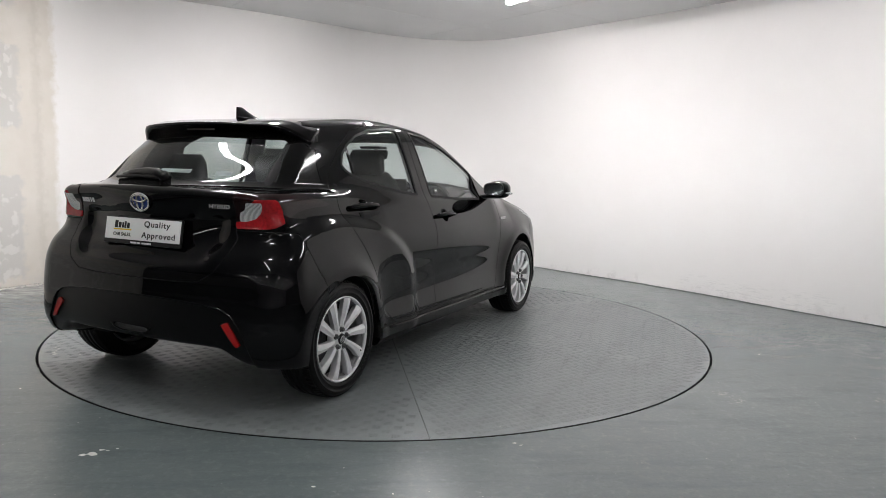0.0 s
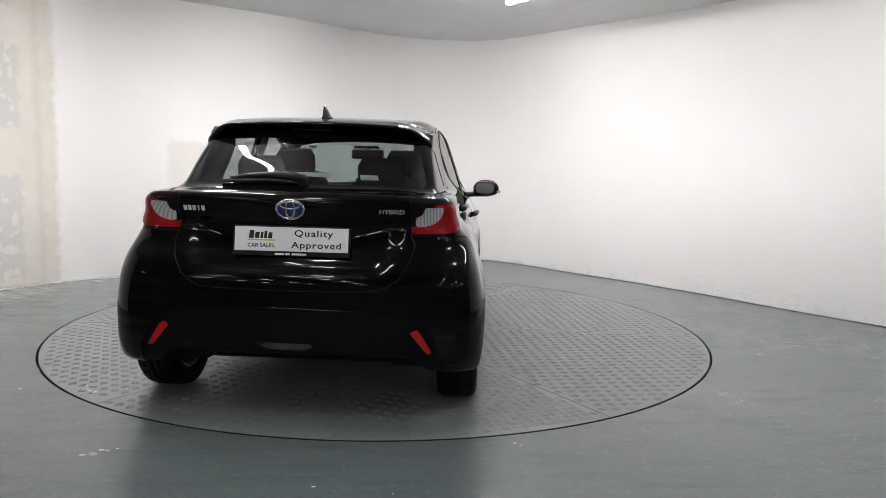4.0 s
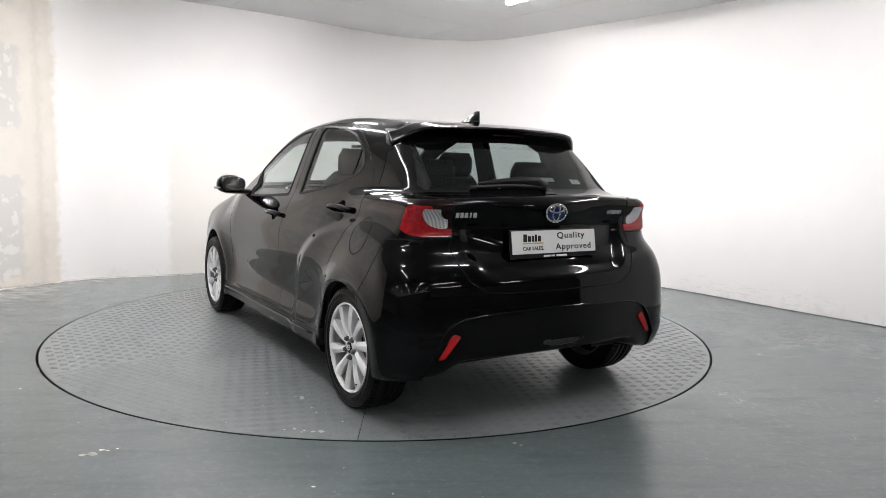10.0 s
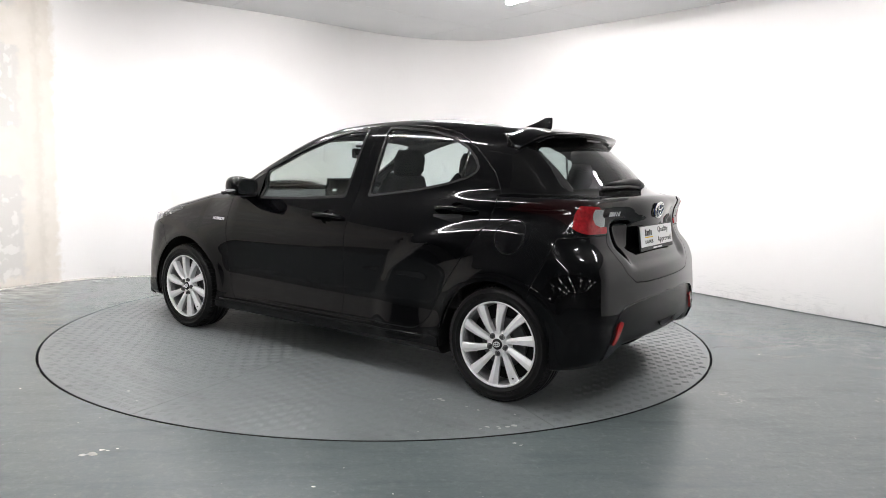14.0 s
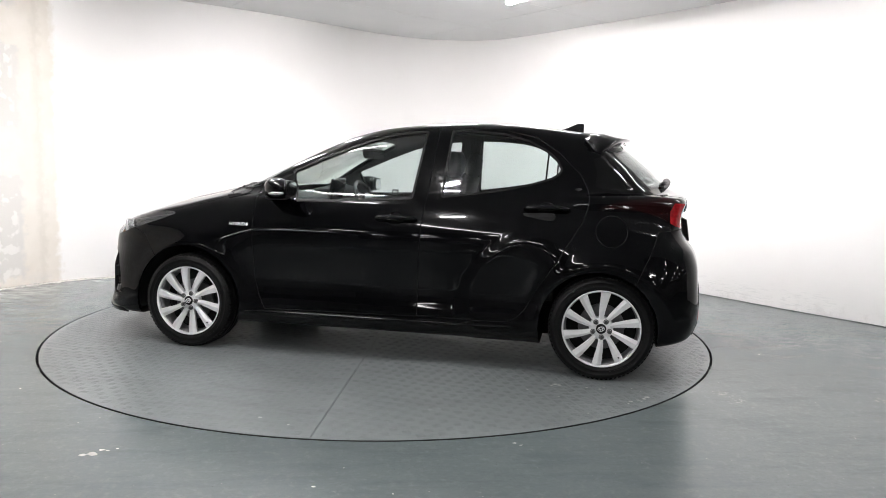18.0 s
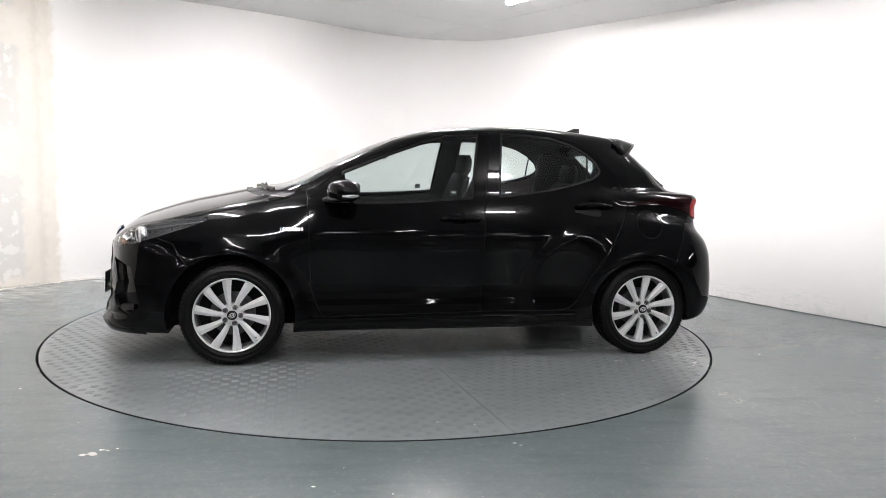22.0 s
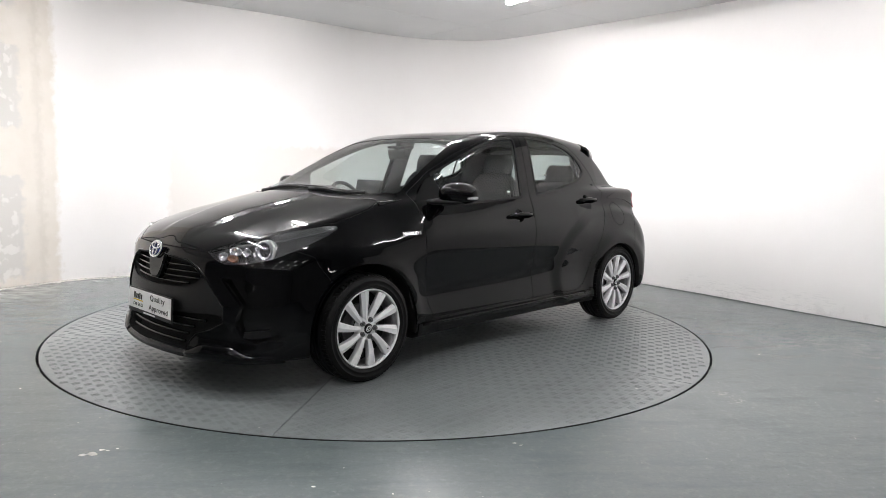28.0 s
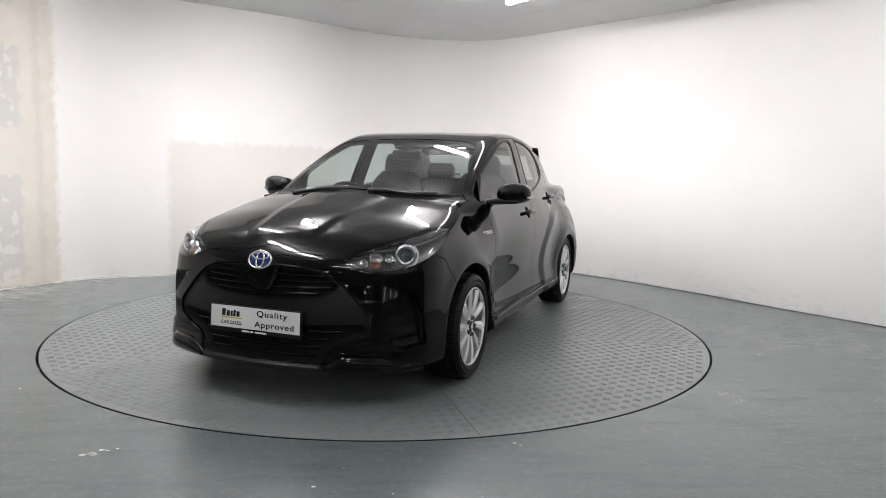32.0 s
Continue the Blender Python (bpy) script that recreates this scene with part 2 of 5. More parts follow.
def lathe(bm, prof, n=48, axis="y", centre=(0, 0, 0), closed=False):
    """Turns the profile (radius, along) round an axis."""
    c = Vector(centre)
    rings = []
    for r, h in prof:
        ring = []
        for k in range(n):
            a = 2 * math.pi * k / n
            q = {"y": (r * math.cos(a), h, r * math.sin(a)), "z": (r * math.cos(a), r * math.sin(a), h),
                 "x": (h, r * math.cos(a), r * math.sin(a))}[axis]
            ring.append(bm.verts.new(c + Vector(q)))
        rings.append(ring)
    m = len(rings)
    for i in range(m if closed else m - 1):
        p0, p1 = rings[i], rings[(i + 1) % m]
        for k in range(n):
            bm.faces.new((p0[k], p0[(k + 1) % n], p1[(k + 1) % n], p1[k]))
    return bm


def hermite(xs, ys, x):
    """Smooth interpolation through the knots (xs rising)."""
    xs, ys = np.asarray(xs, float), np.asarray(ys, float)
    m = np.gradient(ys, xs)
    x = np.clip(x, xs[0], xs[-1])
    i = np.clip(np.searchsorted(xs, x) - 1, 0, len(xs) - 2)
    h = xs[i + 1] - xs[i]
    t = (x - xs[i]) / h
    return ((1 + 2 * t) * (1 - t) ** 2 * ys[i] + t * (1 - t) ** 2 * h * m[i]
            + t * t * (3 - 2 * t) * ys[i + 1] + t * t * (t - 1) * h * m[i + 1])


def knots(pairs, x):
    a = np.array(sorted(pairs), float)
    return hermite(a[:, 0], a[:, 1], x)


def smax(a, b, k):
    h = np.maximum(k - np.abs(a - b), 0) / k
    return np.maximum(a, b) + h * h * k * 0.25


def smin(a, b, k):
    return -smax(-a, -b, k)


def ease(a, b, x):
    t = np.clip((x - a) / (b - a), 0, 1)
    return t * t * (3 - 2 * t)


# ---- the room ----
CEIL = 2.77
WALL_PLAN = [(-4.85, -2.6), (-4.6, -1.4), (-3.95, 0.2), (-3.45, 1.3), (-3.06, 1.84), (-2.68, 2.07), (-2.1, 2.28), (-1.35, 2.72), (-0.8, 3.13), (-0.23, 3.58),
             (0.2, 3.80), (0.7, 3.90), (1.2, 3.80), (1.6, 3.45), (2.06, 2.83), (2.47, 2.30), (2.82, 1.81), (3.12, 1.36), (3.53, 0.65), (3.95, 0.0), (4.6, -1.05), (5.15, -2.1), (5.45, -3.2)]


def spline(points, step=8):
    out = []
    n = len(points)
    for i in range(n - 1):
        p0, p1, p2, p3 = (Vector(points[max(0, min(n - 1, i + k))]) for k in (-1, 0, 1, 2))
        for j in range(step):
            t = j / step
            out.append(0.5 * (2 * p1 + (p2 - p0) * t + (2 * p0 - 5 * p1 + 4 * p2 - p3) * t * t + (3 * p1 - p0 - 3 * p2 + p3) * t ** 3))
    out.append(Vector(points[-1]))
    return out


def build_room():
    line = spline(WALL_PLAN)
    n = len(line)
    outer = []
    for i, q in enumerate(line):
        d = (line[min(n - 1, i + 1)] - line[max(0, i - 1)]).normalized()
        outer.append(q + Vector((-d.y, d.x)) * 0.12)
    v, f = [], []
    for a, b in zip(line, outer):
        v += [(a.x, a.y, 0.006), (a.x, a.y, CEIL), (b.x, b.y, CEIL), (b.x, b.y, 0.006)]
    for i in range(n - 1):
        k = 4 * i
        f += [(k, k + 1, k + 5, k + 4), (k + 1, k + 2, k + 6, k + 5), (k + 2, k + 3, k + 7, k + 6)]
    f += [(0, 3, 2, 1), (4 * n - 4, 4 * n - 3, 4 * n - 2, 4 * n - 1)]
    w = mesh_object("wall_back", v, f, M["wall"])
    w.data.polygons.foreach_set("use_smooth", [True] * len(w.data.polygons))
    tagged(w, "curved white painted plasterboard studio wall", "wall", kind="structure")
    # floor with the round pit of the turntable
    bm = bmesh.new()
    seg = 160
    ri = [bm.verts.new((2.2810 * math.cos(2 * math.pi * k / seg), 2.2810 * math.sin(2 * math.pi * k / seg), 0)) for k in range(seg)]
    rd = [bm.verts.new((q.co.x, q.co.y, -0.12)) for q in ri]
    far = []
    for k in range(seg):
        a = 2 * math.pi * k / seg
        c, s = math.cos(a), math.sin(a)
        r = min(14 / max(abs(c), 1e-6), 14 / max(abs(s), 1e-6))
        far.append(bm.verts.new((r * c, r * s - 6, 0)))
    for k in range(seg):
        j = (k + 1) % seg
        bm.faces.new((ri[k], far[k], far[j], ri[j]))
        bm.faces.new((rd[k], ri[k], ri[j], rd[j]))
    bm.faces.new(rd)
    tagged(part("floor", bm, M["floor"]), "worn grey-green painted concrete floor with scuffs", "floor", kind="structure")
    # ceiling boards
    bm = bmesh.new()
    box(bm, (-14, -5.6, CEIL + 0.003), (14, 8, CEIL + 0.2))
    d = Vector((0.828, 0.561))
    nrm = Vector((-0.561, 0.828))
    m0 = Matrix(((d.x, nrm.x, 0, 0), (d.y, nrm.y, 0, 0), (0, 0, 1, 0), (0, 0, 0, 1)))
    for k in range(-4, 3):
        a = 1.946 + 1.218 * k
        for j in range(-3, 4):
            if nrm.y * (a + 0.6) + d.y * (j * 2.4 + 1.2) < -4.2:
                continue
            box(bm, (j * 2.4 + 0.003, a + 0.003, CEIL), (j * 2.4 + 2.397, a + 1.215, CEIL + 0.02), m=m0)
    tagged(part("ceiling", bm, M["ceiling"]), "grey plasterboard ceiling with open joints", "ceiling", kind="structure")
    # plain dark hall that closes the place behind the camera
    bm = bmesh.new()
    box(bm, (-14, -20, -0.1), (-13.8, 8, 3.2))
    box(bm, (13.8, -20, -0.1), (14, 8, 3.2))
    box(bm, (-13.8, -20, -0.1), (13.8, -19.8, 3.2))
    box(bm, (-13.8, 7.8, -0.1), (13.8, 8, CEIL))
    box(bm, (-14, -20, 3.2), (14, -5.61, 3.4))
    box(bm, (-14, -5.61, CEIL + 0.201), (14, -5.5, 3.2))
    tagged(part("wall_hall", bm, M["hall"]), "plain grey wall of the hall round the studio", "wall", kind="structure")


def ceiling_lamp(x, y, turn, length=1.5, z=CEIL, mat="far_lamp", group="ceiling lamps of the studio"):
    th = new("ceiling_lamp")
    th.matrix_basis = pose(x, y, z, 0, 0, turn)
    bm = bmesh.new()
    box(bm, (-length / 2, -0.05, -0.03), (length / 2, 0.05, 0.0), 0.006)
    part("housing", bm, M["ceiling"], th, "grey metal lamp housing")
    bm = bmesh.new()
    box(bm, (-length / 2 + 0.01, -0.034, -0.076), (length / 2 - 0.01, 0.034, -0.031), 0.02)
    part("diffuser", bm, M[mat], th, "bright white glowing diffuser")
    tagged(th, "lit white linear batten lamp on the ceiling, some only added as fill", "ceiling lamp", group)
    return th


build_room()
# place, turn, length and strength of the battens over the turntable
# the second and third are added, unseen, to even out the wall's light
LAMPS = [(1.39, 0.95, 118, 1.36, 36), (0.45, 1.05, 118, 0.8, 225), (-0.95, 0.75, 118, 0.6, 130), (-1.66, 0.45, 113, 1.2, 90), (-1.42, -1.35, 113, 1.5, 80), (3.0, -1.1, 118, 1.5, 50),
         (1.75, -2.85, 10, 0.34, 130), (-0.8, -3.2, 10, 0.32, 130), (-1.15, -4.3, 111, 1.5, 30)]
for lx, ly, la, ll, power in LAMPS:
    key = "lamp_%d" % power
    if key not in M:
        M[key] = material("lamp_diffuser", (1.01, 0.985, 0.995), 0.4, emit=float(power))
    ceiling_lamp(lx, ly, la, ll, mat=key)
for row in range(4):
    for col in range(6):
        ceiling_lamp(-8.75 + 3.5 * col, -7.5 - 3.4 * row, 90, 1.2, 3.2, "far_lamp", "lamps of the dark hall")


def paint_chips():
    """Places where the floor paint has come off."""
    rng = random.Random(4)
    v, f = [], []
    spots = [(-1.203, -2.403, 0.012), (-1.172, -2.39, 0.016), (-1.16, -2.40, 0.011), (-1.146, -2.353, 0.009), (-1.12, -2.36, 0.005), (-1.09, -2.34, 0.004), (-0.258, -2.706, 0.006),
             (0.555, -2.307, 0.007), (0.58, -2.33, 0.005), (2.45, -0.83, 0.006), (2.52, 0.3, 0.008), (-1.86, -1.55, 0.006)]
    spots += [(rng.uniform(-3.0, 3.4), rng.uniform(-3.2, 1.6), rng.uniform(0.002, 0.004)) for _ in range(70)]
    for x, y, r in spots:
        if math.hypot(x, y) < 2.33:
            continue
        k = len(v)
        n = 7
        e = rng.uniform(0, 3)
        v += [(x + r * rng.uniform(0.5, 1.3) * math.cos(e + 2 * math.pi * j / n) * 1.5, y + r * rng.uniform(0.5, 1.2) * math.sin(e + 2 * math.pi * j / n), 0.0012) for j in range(n)]
        f.append(tuple(range(k, k + n)))
    ob = mesh_object("paint_chips", v, f, material("bare_screed", (0.66, 0.65, 0.62), 0.8, vary=0.3, scale=200), smooth=False)
    tagged(ob, "pale chips where the floor paint has worn off", "floor marks", kind="stuff")


paint_chips()


def plaster_debris():
    """Crumbs and a thin ridge of plaster along the foot of the unfinished wall."""
    rng = random.Random(11)
    line = [q for q in spline(WALL_PLAN) if -3.7 < q.x < -0.9]
    v, f = [], []
    for i in range(len(line) - 1):
        a, b = line[i], line[i + 1]
        d = (b - a).normalized()
        out = Vector((d.y, -d.x))
        fade = min(1.0, max(0.15, (-1.6 - a.x) / 1.4))
        for j in range(int(7 + 15 * fade)):
            p = a + (b - a) * rng.random() + out * (0.004 + abs(rng.gauss(0, 0.028)) * fade)
            r, h = rng.uniform(0.003, 0.013) * (0.5 + fade), rng.uniform(0.002, 0.009) * (0.4 + fade)
            e, n, k = rng.uniform(0, 6), 5, len(v)
            v += [(p.x + r * rng.uniform(0.6, 1.5) * math.cos(e + 6.283 * q / n), p.y + r * rng.uniform(0.6, 1.3) * math.sin(e + 6.283 * q / n), 0.0005) for q in range(n)]
            v.append((p.x + rng.uniform(-0.3, 0.3) * r, p.y + rng.uniform(-0.3, 0.3) * r, h))
            f += [(k + q, k + (q + 1) % n, k + n) for q in range(n)]
    ob = mesh_object("plaster_debris", v, f, material("plaster_crumbs", (0.66, 0.64, 0.60), 0.9, vary=0.2, scale=60), smooth=False)
    tagged(ob, "pale plaster crumbs along the foot of the wall", "debris", kind="stuff")


plaster_debris()


# ---- the car's outer form (x forward, y to its left, z up; middle of the wheelbase on the ground) ----
PLAN = [(-1.95, 0.80), (-1.7, 0.840), (-1.5, 0.850), (-1.2, 0.848), (-0.9, 0.822), (-0.5, 0.824), (0.0, 0.827), (0.8, 0.830),
        (1.1, 0.850), (1.3, 0.843), (1.6, 0.813), (1.9, 0.784), (2.1, 0.742)]
SIDE_MID = [(0.12, -0.051), (0.2, -0.006), (0.3, -0.007), (0.42, -0.024), (0.55, -0.019), (0.68, -0.005), (0.78, -0.008), (0.865, -0.034),
            (0.95, -0.072), (1.0, -0.103), (1.1, -0.143)]
SIDE_REAR = [(0.12, -0.047), (0.25, -0.006), (0.4, 0.006), (0.6, 0.001), (0.7, -0.020), (0.835, -0.066), (0.95, -0.110), (1.02, -0.120), (1.1, -0.152)]
SIDE_FRONT = [(0.12, -0.034), (0.25, 0.0), (0.4, 0.002), (0.55, -0.007), (0.65, -0.015), (0.75, -0.038), (0.85, -0.095), (0.95, -0.156), (1.1, -0.225)]
NOSE = [(0.1, 2.005), (0.15, 2.08), (0.2, 2.116), (0.3, 2.108), (0.47, 2.101), (0.6, 2.077), (0.7, 2.058), (0.76, 2.018), (0.9, 1.897)]
TAIL = [(0.15, -1.722), (0.22, -1.804), (0.32, -1.861), (0.44, -1.868), (0.56, -1.860), (0.68, -1.845), (0.74, -1.820), (0.8, -1.775), (0.88, -1.745),
        (0.96, -1.748), (1.02, -1.775), (1.1, -1.778)]
DECK = [(-1.95, 1.028), (-1.6, 1.066), (-1.0, 1.068), (0.0, 1.039), (0.5, 1.037), (0.8, 1.057), (1.0, 1.041), (1.2, 1.010), (1.4, 0.965), (1.6, 0.918),
        (1.75, 0.871), (1.9, 0.815), (2.0, 0.760), (2.1, 0.694)]
ROOF = [(-1.7, 1.283), (-1.5, 1.344), (-1.3, 1.386), (-1.1, 1.412), (-0.9, 1.434), (-0.7, 1.450), (-0.5, 1.456), (-0.3, 1.450), (-0.07, 1.433), (0.11, 1.410),
        (0.29, 1.364), (0.467, 1.296), (0.645, 1.216), (0.785, 1.149), (0.925, 1.079), (1.1, 1.005), (1.3, 0.911), (1.7, 0.707), (2.4, 0.339)]
BACKLIGHT = [(0.6, -1.758), (0.9, -1.768), (1.03, -1.752), (1.06, -1.700), (1.2, -1.541), (1.3, -1.418), (1.4, -1.30), (1.5, -1.17)]
HUBS = (1.28, -1.28)
HUB_Z = 0.296
ARCHES = ((1.288, 0.286, 0.366), (-1.255, 0.286, 0.332))   # middle and radius of the wheel arches


def side_y(x, z):
    rear, front = ease(-0.75, -1.2, x), ease(0.75, 1.15, x)
    d = knots(SIDE_MID, z) * (1 - rear) * (1 - front) + knots(SIDE_REAR, z) * rear + knots(SIDE_FRONT, z) * front
    w = knots(PLAN, x) + d
    for hx, amp in ((1.28, 0.009), (-1.28, 0.009)):
        r = np.sqrt((x - hx) ** 2 + (z - HUB_Z) ** 2)
        w = w + amp * np.exp(-((r - 0.37) / 0.05) ** 2)
    e = np.sqrt(((x + 1.25) / 0.80) ** 2 + ((z - 0.40) / 0.51) ** 2)
    w = w + 0.021 * ease(1.04, 0.89, e)
    return w


def body_form(x, y, z):
    a = np.abs(y)
    a2 = a * a
    side = (a - side_y(x, z)) * 0.97
    front = (x - (knots(NOSE, z) - 0.32 * a2 - 0.14 * a2 * a2)) * 0.85
    rear = (knots(TAIL, z) + 0.153 * a2 - 0.054 * a2 * a2 - x) * 0.9
    dent = 0.020 * ease(0.672, 0.725, z) * ease(0.938, 0.895, z) * ease(0.52, 0.42, a + 0.6 * np.maximum(0.80 - z, 0))
    rear = rear + dent * ease(-1.4, -1.6, x)
    ridge = 0.009 * ease(0.035, -0.035, a - 0.17 - 0.11 * (2.0 - x)) * ease(2.0, 1.85, x) * ease(1.0, 1.15, x)
    top = (z - ridge - (knots(DECK, x) - 0.15 * a2 * ease(0.5, 1.0, x) - 0.06 * a2 * (1 - ease(0.5, 1.0, x)))) * 0.93
    under = 0.185 + 0.05 * ease(-1.3, -1.8, x) + 0.075 * ease(-1.45, -1.72, x) * ease(0.66, 0.50, a) - z
    low = smax(side, front, 0.16)
    low = smax(low, rear, 0.16 - 0.09 * ease(0.80, 0.92, z))
    low = smax(low, top, 0.055)
    low = smax(low, under, 0.03)
    gside = (a - (0.738 - 0.304 * (z - 0.97) - 0.053 * (x + 0.25) ** 2 - 0.098 * (z - 1.0) ** 2)) * 0.94
    gtop = (z - (knots(ROOF, x + 0.069 * a2 * ease(-0.3, 0.6, x)) - 0.033 * a2)) * 0.9
    gback = (knots(BACKLIGHT, z) + 0.50 * a2 - x) * 0.75
    g = smax(gside, gtop, 0.10)
    g = smax(g, gback, 0.05)
    g = smax(g, 0.8 - z, 0.02)
    return smin(low, g, 0.03)


def surface_net(form, lo, hi, h):
    """A quad mesh of form = 0, its points moved onto the form."""
    ax = [np.arange(lo[i], hi[i] + h, h) for i in range(3)]
    sx, sy, sz = (len(q) for q in ax)
    X, Y, Z = np.meshgrid(*ax, indexing="ij")
    D = form(X, Y, Z)
    inside = D < 0
    c = [inside[i:sx - 1 + i, j:sy - 1 + j, k:sz - 1 + k] for i in (0, 1) for j in (0, 1) for k in (0, 1)]
    cnt = sum(q.astype(np.int8) for q in c)
    act = (cnt > 0) & (cnt < 8)
    idx = -np.ones(act.shape, int)
    idx[act] = np.arange(act.sum())
    ii, jj, kk = np.nonzero(act)
    P = np.stack([ax[0][ii] + h / 2, ax[1][jj] + h / 2, ax[2][kk] + h / 2], 1)
    quads = []
    for d in range(3):
        s0 = [slice(0, -1) if q == d else slice(1, -1) for q in range(3)]
        s1 = [slice(1, None) if q == d else slice(1, -1) for q in range(3)]
        A, B = inside[tuple(s0)], inside[tuple(s1)]
        e = np.argwhere(A != B)
        flip = A[A != B]
        base = e + np.array([0 if q == d else 1 for q in range(3)])
        u, w = (d + 1) % 3, (d + 2) % 3
        cells = []
        for du, dw in ((-1, -1), (0, -1), (0, 0), (-1, 0)):
            q = base.copy()
            q[:, u] += du
            q[:, w] += dw
            cells.append(idx[q[:, 0], q[:, 1], q[:, 2]])
        q = np.stack(cells, 1)
        q[~flip] = q[~flip][:, ::-1]
        quads.append(q)
    F = np.concatenate(quads)
    for it in range(8):
        if it in (1, 2, 3):
            acc, num = np.zeros_like(P), np.zeros(len(P))
            for k in range(4):
                np.add.at(acc, F[:, k], P[F[:, (k + 1) % 4]])
                np.add.at(num, F[:, k], 1)
            P = 0.5 * P + 0.5 * acc / num[:, None]
        f0 = form(P[:, 0], P[:, 1], P[:, 2])
        g = gradient(form, P)
        P = P - np.clip(f0 / np.maximum((g * g).sum(1), 0.05), -h, h)[:, None] * g
    return P, F


def gradient(form, P, e=0.0015):
    g = np.zeros_like(P)
    for k in range(3):
        d = np.zeros(3)
        d[k] = e
        a, b = P + d, P - d
        g[:, k] = (form(a[:, 0], a[:, 1], a[:, 2]) - form(b[:, 0], b[:, 1], b[:, 2])) / (2 * e)
    return g


class Skin:
    """Polygons on the car's form, cut into pieces along lines f = 0."""

    def __init__(self, P, F):
        self.v = [tuple(q) for q in P]
        self.pieces = {"body": [tuple(q) for q in F]}

    def cut(self, source, target, fn):
        """Moves the part of piece source where fn < 0 to the piece target."""
        V = np.array(self.v)
        f = fn(V[:, 0], V[:, 1], V[:, 2])
        f = np.where(np.abs(f) < 2e-5, 2e-5, f)
        keep, take, made = [], self.pieces.setdefault(target, []), {}
        for poly in self.pieces[source]:
            s = [f[q] < 0 for q in poly]
            if all(s):
                take.append(poly)
            elif not any(s):
                keep.append(poly)
            else:
                a, b = [], []
                n = len(poly)
                for k in range(n):
                    i, j = poly[k], poly[(k + 1) % n]
                    (a if s[k] else b).append(i)
                    if s[k] != s[(k + 1) % n]:
                        e = (min(i, j), max(i, j))
                        if e not in made:
                            t = f[e[0]] / (f[e[0]] - f[e[1]])
                            p, q = self.v[e[0]], self.v[e[1]]
                            made[e] = len(self.v)
                            self.v.append(tuple(p[w] + t * (q[w] - p[w]) for w in range(3)))
                        a.append(made[e])
                        b.append(made[e])
                if len(a) > 2:
                    take.append(tuple(a))
                if len(b) > 2:
                    keep.append(tuple(b))
        self.pieces[source] = keep

    def panel(self, source, target, fn, half=0.0026):
        """Cuts the panel where fn < 0 out of source, and leaves a gap round it."""
        self.cut(source, "edge", lambda x, y, z: fn(x, y, z) - half)
        self.cut("edge", target, lambda x, y, z: fn(x, y, z) + half)
        self.pieces.setdefault("gap", []).extend(self.pieces.pop("edge"))

    def build(self, name, piece, mat, parent, depth=0.0, wall=0.0, out=0.0, label=""):
        """One mesh of a piece: moved outward by out or inward by depth, with walls of that depth along its border,
        and turned-in edges of depth wall."""
        polys = self.pieces.get(piece, [])
        if not polys:
            return None
        ids = sorted({q for poly in polys for q in poly})
        at = {q: k for k, q in enumerate(ids)}
        V = np.array([self.v[q] for q in ids])
        N = gradient(body_form, V)
        N /= np.maximum(np.linalg.norm(N, axis=1), 1e-6)[:, None]
        faces = [tuple(at[q] for q in poly) for poly in polys]
        edges = {}
        for poly in faces:
            for k in range(len(poly)):
                e = (poly[k], poly[(k + 1) % len(poly)])
                edges[e] = edges.get(e, 0) + 1
        rim = [e for e in edges if (e[1], e[0]) not in edges]
        W = V + N * (out - depth)
        verts = list(W)
        normals = list(N)
        off = depth if depth else -wall
        if off:
            # direction out of the piece along its border, for a rounded edge
            aside = {}
            for a, b in rim:
                d = np.cross(W[b] - W[a], N[a])
                d = d / max(np.linalg.norm(d), 1e-9)
                for q in (a, b):
                    aside[q] = aside.get(q, 0) + d
            ring = {}
            for a, b in rim:
                for q in (a, b):
                    if q not in ring:
                        ring[q] = len(verts)
                        verts.append(W[q] + N[q] * (off if depth else max(off, -0.004)))
                        d = N[q] if depth else aside[q] / max(np.linalg.norm(aside[q]), 1e-6) + 0.25 * N[q]
                        normals.append(d / np.linalg.norm(d))
            if not depth:
                deep = {}
                for a, b in rim:
                    for q in (a, b):
                        if q not in deep:
                            deep[q] = len(verts)
                            verts.append(W[q] + N[q] * off)
                            normals.append(normals[ring[q]])
                for a, b in rim:
                    faces.append((ring[b], ring[a], deep[a], deep[b]))
            back = {}
            for a, b in rim:
                for q in (a, b):
                    if q not in back:
                        back[q] = len(verts)
                        verts.append(W[q])
                        normals.append(N[q])
            for a, b in rim:
                faces.append((back[b], back[a], ring[a], ring[b]))
        ob = mesh_object(name, verts, faces, mat, parent, label=label)
        ob.data.normals_split_custom_set_from_vertices([tuple(q) for q in normals])
        return ob


def poly_sd(px, pz, pts):
    """Signed distance to a closed outline in a plane, negative inside."""
    pts = np.asarray(pts, float)
    d = np.full(px.shape, 1e9)
    ins = np.zeros(px.shape, bool)
    for k in range(len(pts)):
        a, b = pts[k], pts[(k + 1) % len(pts)]
        e = b - a
        wx, wz = px - a[0], pz - a[1]
        t = np.clip((wx * e[0] + wz * e[1]) / max(e @ e, 1e-12), 0, 1)
        d = np.minimum(d, (wx - e[0] * t) ** 2 + (wz - e[1] * t) ** 2)
        if abs(e[1]) > 1e-12:
            c = ((a[1] > pz) != (b[1] > pz)) & (px < e[0] * (pz - a[1]) / e[1] + a[0])
            ins ^= c
    return np.where(ins, -1, 1) * np.sqrt(d)


